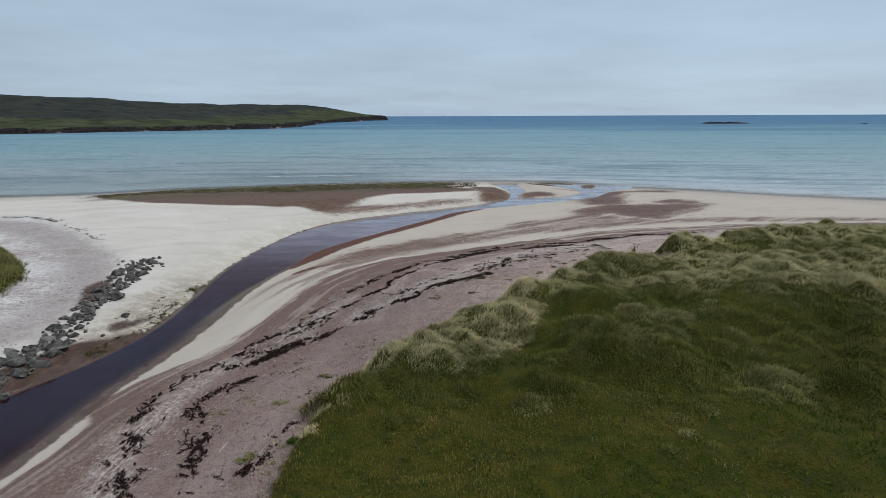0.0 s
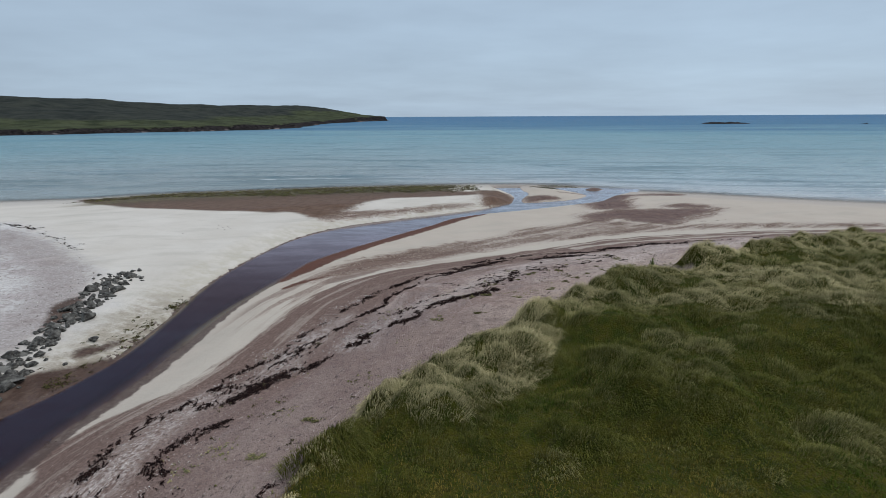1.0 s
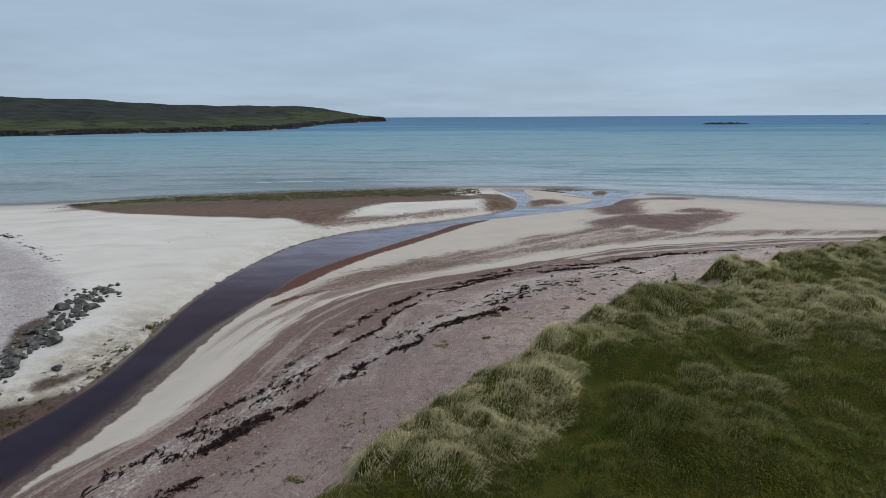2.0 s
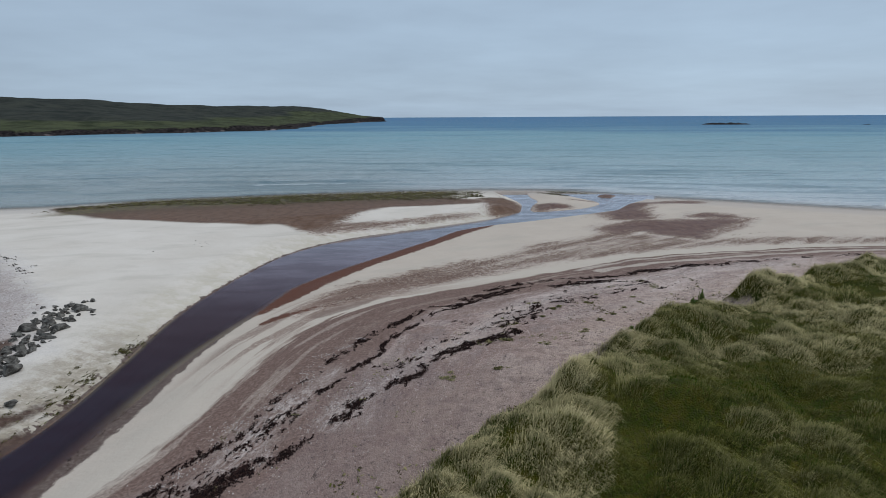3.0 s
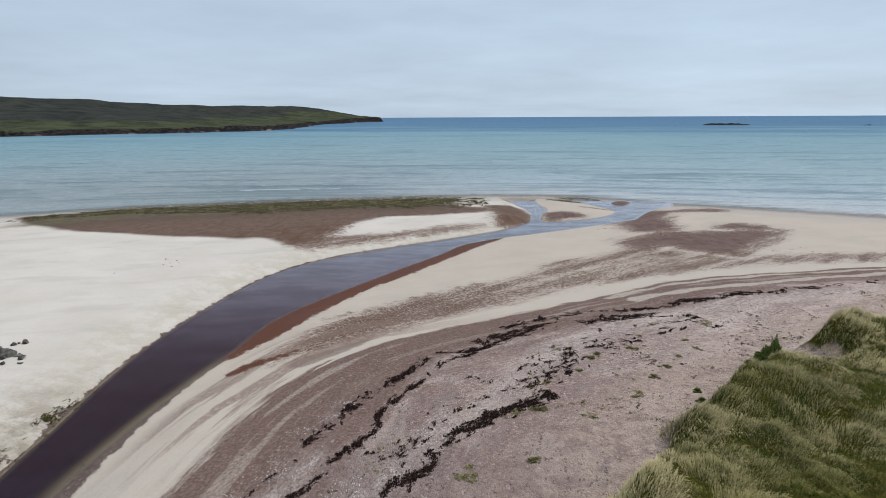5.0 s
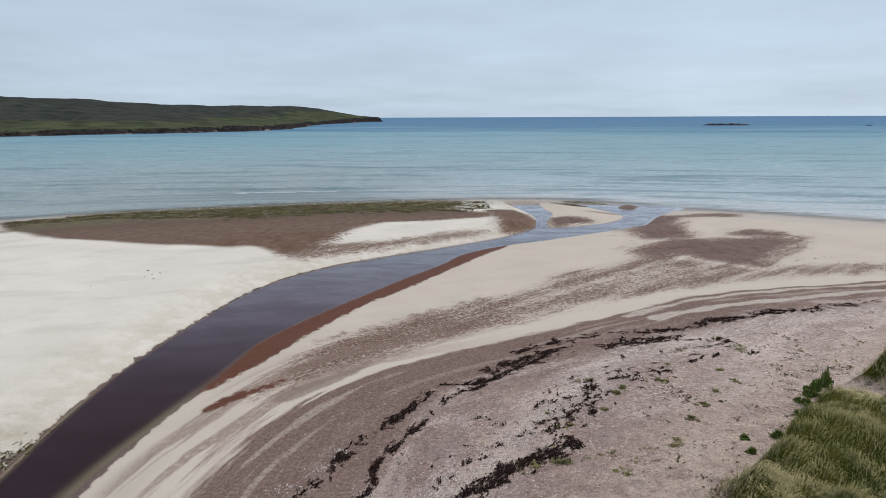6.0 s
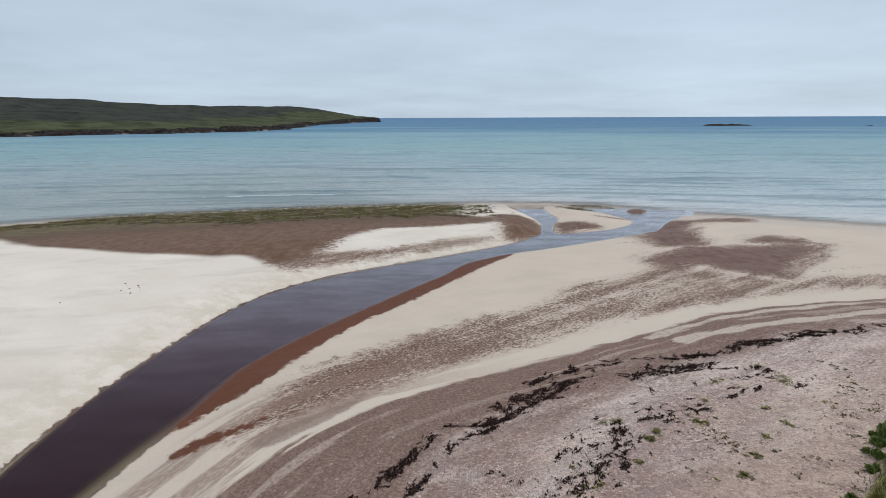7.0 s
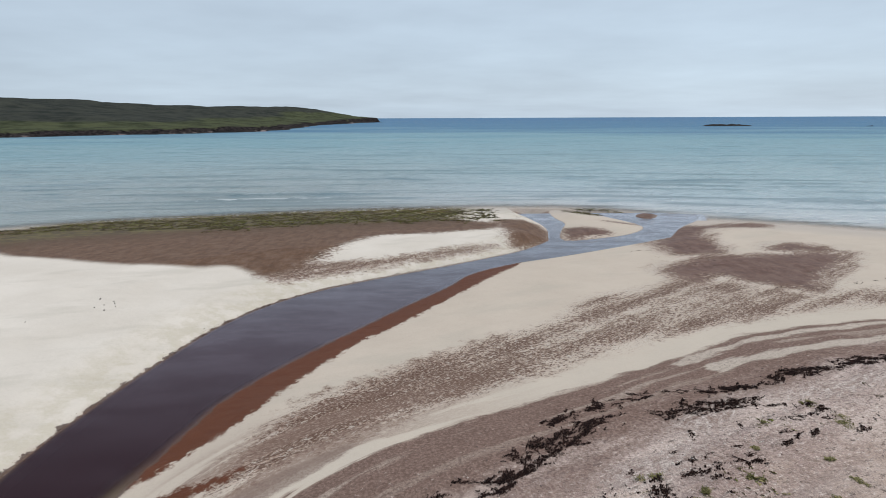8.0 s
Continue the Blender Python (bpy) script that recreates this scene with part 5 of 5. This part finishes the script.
# ---- loose shingle ----
def shingle(name, x, y, size, seed, label, mat=None):
    r = np.random.RandomState(seed)
    p = (1 + 5 ** 0.5) / 2
    ico = np.array([(-1, p, 0), (1, p, 0), (-1, -p, 0), (1, -p, 0), (0, -1, p), (0, 1, p), (0, -1, -p), (0, 1, -p), (p, 0, -1), (p, 0, 1), (-p, 0, -1), (-p, 0, 1)]) / 1.9
    tri = np.array([(0, 11, 5), (0, 5, 1), (0, 1, 7), (0, 7, 10), (0, 10, 11), (1, 5, 9), (5, 11, 4), (11, 10, 2), (10, 7, 6), (7, 1, 8), (3, 9, 4), (3, 4, 2), (3, 2, 6), (3, 6, 8),
                    (3, 8, 9), (4, 9, 5), (2, 4, 11), (6, 2, 10), (8, 6, 7), (9, 8, 1)])
    n = len(x)
    a = r.uniform(0, 6.283, n)
    V = ico[None] * (1 + r.normal(0, 0.12, (n, 12, 1))) * (size[:, None, None] * np.stack([np.full(n, 0.5), r.uniform(0.33, 0.5, n), r.uniform(0.2, 0.34, n)], 1)[:, None])
    ca, sa = np.cos(a)[:, None], np.sin(a)[:, None]
    V = np.stack([V[..., 0] * ca - V[..., 1] * sa + x[:, None], V[..., 0] * sa + V[..., 1] * ca + y[:, None], V[..., 2] + (height(x, y) + 0.06 * size)[:, None]], 2).reshape(-1, 3)
    F = (tri[None] + 12 * np.arange(n)[:, None, None]).reshape(-1, 3)
    return tagged(new(name, mesh_of(name, V, F, mat or PEBBLE, True)), label, "pebbles", kind="stuff")


def loose_stones():
    x, y, r = scatter(60000, (-20, 13, 30, 58), 111)
    d, _ = nearest(x, y, strip)
    s = np.where(inside(x, y, strip_ring), d, -d)
    ok = (s > 0.6 + 4 * r.rand(len(x)) ** 2) & (wave(x, y, 5.0, 115) + 0.6 * wave(x, y, 1.6, 116) > r.normal(-0.1, 0.5, len(x))) & (dune_gap(x, y) > 0.1) & (r.rand(len(x)) < np.clip(24 / np.hypot(x, y), 0, 1))
    x, y = x[ok][:20000], y[ok][:20000]
    shingle("shingle", x, y, 0.025 + 0.07 * r.rand(len(x)) ** 4, 112, "scattered pale and pinkish pebbles on the shingle berm")
    x, y, r = scatter(9000, (-44, 25, -18, 60), 113)
    ok = (region(x, y, west_shingle) < -0.2) & (region(x, y, west_dune) > 0.1)
    x, y = x[ok][:4500], y[ok][:4500]
    shingle("shingle", x, y, 0.03 + 0.12 * r.rand(len(x)) ** 4, 114, "pale grey pebbles on the bar beyond the stream", PALE_PEBBLE)
    sown = [strandline(line, n, wide, seed, gap) for line, n, wide, seed, gap in (
        ([(-12.0, 14), (-11.0, 18.5), (-10.6, 22.4), (-10.0, 24.2), (-9.0, 26), (-7.4, 31), (-6.0, 35.5), (-4.3, 38.6)], 2600, 0.30, 117, 0.2),
        ([(-9.5, 16), (-8.3, 22), (-6.6, 27.0), (-4.4, 31.5), (-1.5, 35.5), (2.0, 39.0), (6, 43.5), (12, 47.5)], 2600, 0.36, 118, 0.2))]
    x, y = np.concatenate([p[0] for p in sown]), np.concatenate([p[1] for p in sown])
    ok = dune_gap(x, y) > 0.1
    x, y = x[ok], y[ok]
    shingle("shingle", x, y, 0.022 + 0.05 * np.random.RandomState(119).rand(len(x)) ** 2, 120, "bleached pebbles and shell bits among the seaweed", PALE_PEBBLE)


loose_stones()


# ---- weed on the sea's edge, and scraps along the stream bank ----
def fringe_weed():
    x, y, r = scatter(9000, (-52, 84, 6, 107), 141)
    d = region(x, y, sea_ring)
    ok = (d > -0.3) & (d < 4.5 + 9 * ease(x, -46, -20) + 1.5 * wave(x, y, 6.0, 146)) & (0.50 + 0.75 * wave(x, y * 2, 6.0, 142) + 0.5 * wave(x, y * 1.5, 1.8, 143) > 0.30 + 0.6 * r.rand(len(x)))
    x, y = x[ok], y[ok]
    me = weed_mesh("seaweed_fringe", x, y, r.normal(0, 1.0, len(x)), r, 0.30, 6, 0.06)
    me.materials[0] = WRACK
    tagged(new("seaweed_fringe", me), "olive and brown wrack draped along the water's edge", "seaweed", kind="stuff")


fringe_weed()


def islet_weed():
    x, y, r = scatter(1500, (14, 98, 25, 108), 144)
    ok = (region(x, y, curve([(15.5, 104.5), (19.7, 107.2), (23.5, 104.6), (21.0, 101), (17.8, 100.4)], 3, True)) < 0.6 * wave(x, y, 1.8, 145)) & (region(x, y, sea_ring) > -3)
    x, y = x[ok], y[ok]
    me = weed_mesh("seaweed_fringe", x, y, r.normal(0, 1.0, len(x)), r, 0.18, 4, 0.04)
    me.materials[0] = WRACK
    tagged(new("seaweed_fringe", me), "thin green wrack on the sandbar at the stream's mouth", "seaweed", kind="stuff")


islet_weed()


def mouth_flecks():
    """Loose dark weed strewn over the sand round the stream's mouth."""
    x, y, r = scatter(2600, (-14, 66, 38, 106), 147)
    near = np.minimum.reduce([((x - cx) / wx) ** 2 + ((y - cy) / wy) ** 2 for cx, cy, wx, wy in ((10.5, 99.5, 4.0, 6.5), (24.5, 92.5, 5.5, 4.0), (20.5, 79, 4.0, 7.0), (-9, 71, 4.5, 2.6), (28, 66, 12, 3.0))])
    ok = (near < 0.35 + 0.9 * r.rand(len(x)) ** 2) & (region(x, y, stream_ring) > 0.3) | (near < 0.6) & (region(x, y, fork_islet) < -0.3)
    ok &= (region(x, y, sea_ring) > 0.2) & (wave(x, y, 3.0, 148) > r.normal(0, 0.6, len(x)))
    x, y = x[ok], y[ok]
    me = weed_mesh("seaweed_scraps", x, y, r.normal(0.3, 0.5, len(x)), r, 0.13, 3, 0.02)
    tagged(new("seaweed_scraps", me), "small dark scraps of seaweed strewn over damp sand", "seaweed", kind="stuff")


mouth_flecks()
for line, count, seed, gap in ((LEFT_BANK[2:], 230, 151, 0.2), (RIGHT_BANK[2:9], 120, 161, 0.5)):
    cx, cy, turn, r = strandline(line, count, 0.10, seed, gap, 0.15)
    tagged(new("bank_litter", weed_mesh("bank_litter", cx, cy, turn, r, 0.06, 3, 0.012)), "dark scraps of weed along the stream bank", "seaweed", kind="stuff")


# ---- plants on the shingle ----
def plant(name, x, y, wide, tall, leaves, leaf, mat, seed, label):
    """A loose patch of leaf clusters round one root."""
    r = random.Random(seed)
    root = new(name)
    root.matrix_world = pose(x, y, float(height(x, y)[0]), 0, 0, r.uniform(0, 360))
    for _ in range(5):
        hx, hy = r.gauss(0, wide * 0.22), r.gauss(0, wide * 0.22)
        peak = max(0.25, 1.0 - 2.0 * math.hypot(hx, hy) / wide) * r.uniform(0.7, 1.0)
        bm = bmesh.new()
        for _ in range(leaves // 5):
            a, up = r.uniform(0, 6.283), tall * peak * r.uniform(0.1, 1.0)
            base = Vector((hx + r.gauss(0, wide * 0.07), hy + r.gauss(0, wide * 0.07), -0.01 + 0.5 * up * r.random()))
            out = Vector((math.cos(a), math.sin(a), 0))
            tip = base + out * leaf * r.uniform(0.8, 2.2) + Vector((0, 0, up))
            side = Vector((-out.y, out.x, 0)) * leaf * r.uniform(0.25, 0.5)
            mid = base.lerp(tip, 0.55) + Vector((0, 0, tall * 0.15))
            v = [bm.verts.new(p) for p in (base, mid + side, tip, mid - side)]
            bm.faces.new((v[0], v[1], v[2]))
            bm.faces.new((v[0], v[2], v[3]))
        me = bpy.data.meshes.new("foliage")
        bm.to_mesh(me)
        bm.free()
        me.materials.append(mat)
        new("foliage", me).parent = root
    return tagged(root, label, "plant", "plants on the shingle")


def flower_stalk(plant_root, tall, seed):
    """An upright seed stalk: a thin stem with whorls of small husks."""
    r = random.Random(seed)
    bm = bmesh.new()
    bmesh.ops.create_cone(bm, segments=6, radius1=0.016, radius2=0.006, depth=tall, matrix=Matrix.Translation((0, 0, tall / 2)))
    for _ in range(90):
        z, a = tall * r.uniform(0.5, 1.0), r.uniform(0, 6.283)
        p = Vector((math.cos(a), math.sin(a), 0)) * (0.03 + 0.07 * (1.05 - z / tall)) * r.uniform(0.4, 1.0) + Vector((0, 0, z))
        bmesh.ops.create_icosphere(bm, subdivisions=1, radius=r.uniform(0.012, 0.024), matrix=Matrix.Translation(p))
    me = bpy.data.meshes.new("flower_stalk")
    bm.to_mesh(me)
    bm.free()
    me.materials.append(DOCK)
    ob = new("flower_stalk", me)
    ob.parent = plant_root
    tagged(ob, "upright green seed stalk")


SPRIGS = [(13.2, 46.0, 1.3), (12.9, 47.8, 0.4), (8.1, 42.9, 0.5), (10.3, 46.4, 0.35), (4.9, 43.0, 0.8), (6.2, 42.1, 0.6), (11.0, 42.3, 0.5), (1.6, 36.7, 1.0), (2.7, 36.7, 0.9), (0.0, 33.0, 0.8),
          (6.5, 37.6, 0.9), (5.9, 41.7, 0.5), (9.0, 44.5, 0.3), (3.4, 39.0, 0.3), (-4.6, 22.6, 0.7), (-6.0, 20.2, 0.6), (-5.8, 16.4, 0.9), (7.8, 39.3, 0.4), (4.4, 36.0, 0.5), (5.0, 40.2, 0.3), (1.9, 33.5, 0.5),
          (10.9, 43.6, 0.5), (9.6, 41.6, 0.7), (8.7, 40.4, 0.4), (15.6, 45.6, 0.3)]
for i, (x, y, w) in enumerate(SPRIGS):
    plant("shore_plant", x, y, w * 1.25, 0.06 + 0.03 * (i % 3), int(110 + 190 * w), 0.05, SPRIG, 200 + i, "low yellow-green plant growing on the shingle" if i % 2 else "small green sprawling plant among the pebbles")
for i, (x, y, w, t) in enumerate([(14.0, 41.5, 0.8, 0.85), (13.4, 41.2, 0.7, 0.5), (11.7, 39.3, 0.45, 0.3), (8.9, 37.9, 0.35, 0.16), (8.7, 37.0, 0.4, 0.18), (12.3, 40.1, 0.9, 0.35), (12.9, 40.7, 0.9, 0.38), (10.1, 38.0, 0.8, 0.3), (-4.7, 17.2, 0.6, 0.25)]):
    dock = plant("dock_plant", x, y, w * 0.8, t, 420, 0.055, DOCK, 300 + i, "dark green leafy dock plant at the dune edge")
    if t > 0.4:
        flower_stalk(dock, t * 1.1, 330 + i)


def foot_litter():
    """Dry stalks, scraps and seedlings strewn over the shingle below the dune."""
    x, y, r = scatter(22000, (-9, 13, 30, 52), 171)
    d = dune_gap(x, y)
    ok = (d > 0.25) & (d < 8.0) & (fbm(x, y, 1.6, 172, 4, 0.65) > 0.26 + 0.05 * d + r.normal(0, 0.16, len(x)))
    x, y = x[ok][:3600], y[ok][:3600]
    green = fbm(x, y, 2.5, 173, 2) + r.normal(0, 0.2, len(x)) > 0.15
    for pick, mat, name, label in ((green, SPRIG, "seedlings", "sparse yellow-green seedlings among pebbles below the dune"), (~green, WRACK, "dry_litter", "brown scraps of dead stalks and weed below the dune")):
        me = weed_mesh(name, x[pick], y[pick], r.uniform(0, 6.283, pick.sum()), r, 0.075, 4, 0.035)
        me.materials[0] = mat
        tagged(new(name, me), label, "plant litter", kind="stuff")


foot_litter()


# ---- small stones on the pale sand ----
def sand_stones():
    meshes = [boulder_mesh(s) for s in (21, 22, 23)]
    r = random.Random(5)
    spots = [(-21.8, 62.1), (-21.6, 62.9), (-21.3, 61.2), (-22.1, 61.6), (-21.0, 61.9), (-22.6, 63.2), (-21.3, 62.4), (-24.5, 59.0)]
    zs = height([p[0] for p in spots], [p[1] for p in spots])
    for (x, y), z in zip(spots, zs):
        size = r.uniform(0.09, 0.19)
        ob = new("stone", r.choice(meshes))
        ob.matrix_world = pose(x, y, z + 0.12 * size, 0, 0, r.uniform(0, 360)) @ Matrix.Diagonal((size, size, size, 1))
        tagged(ob, "small dark stone lying on pale dry sand", "stone", "stones on the sand")


sand_stones()
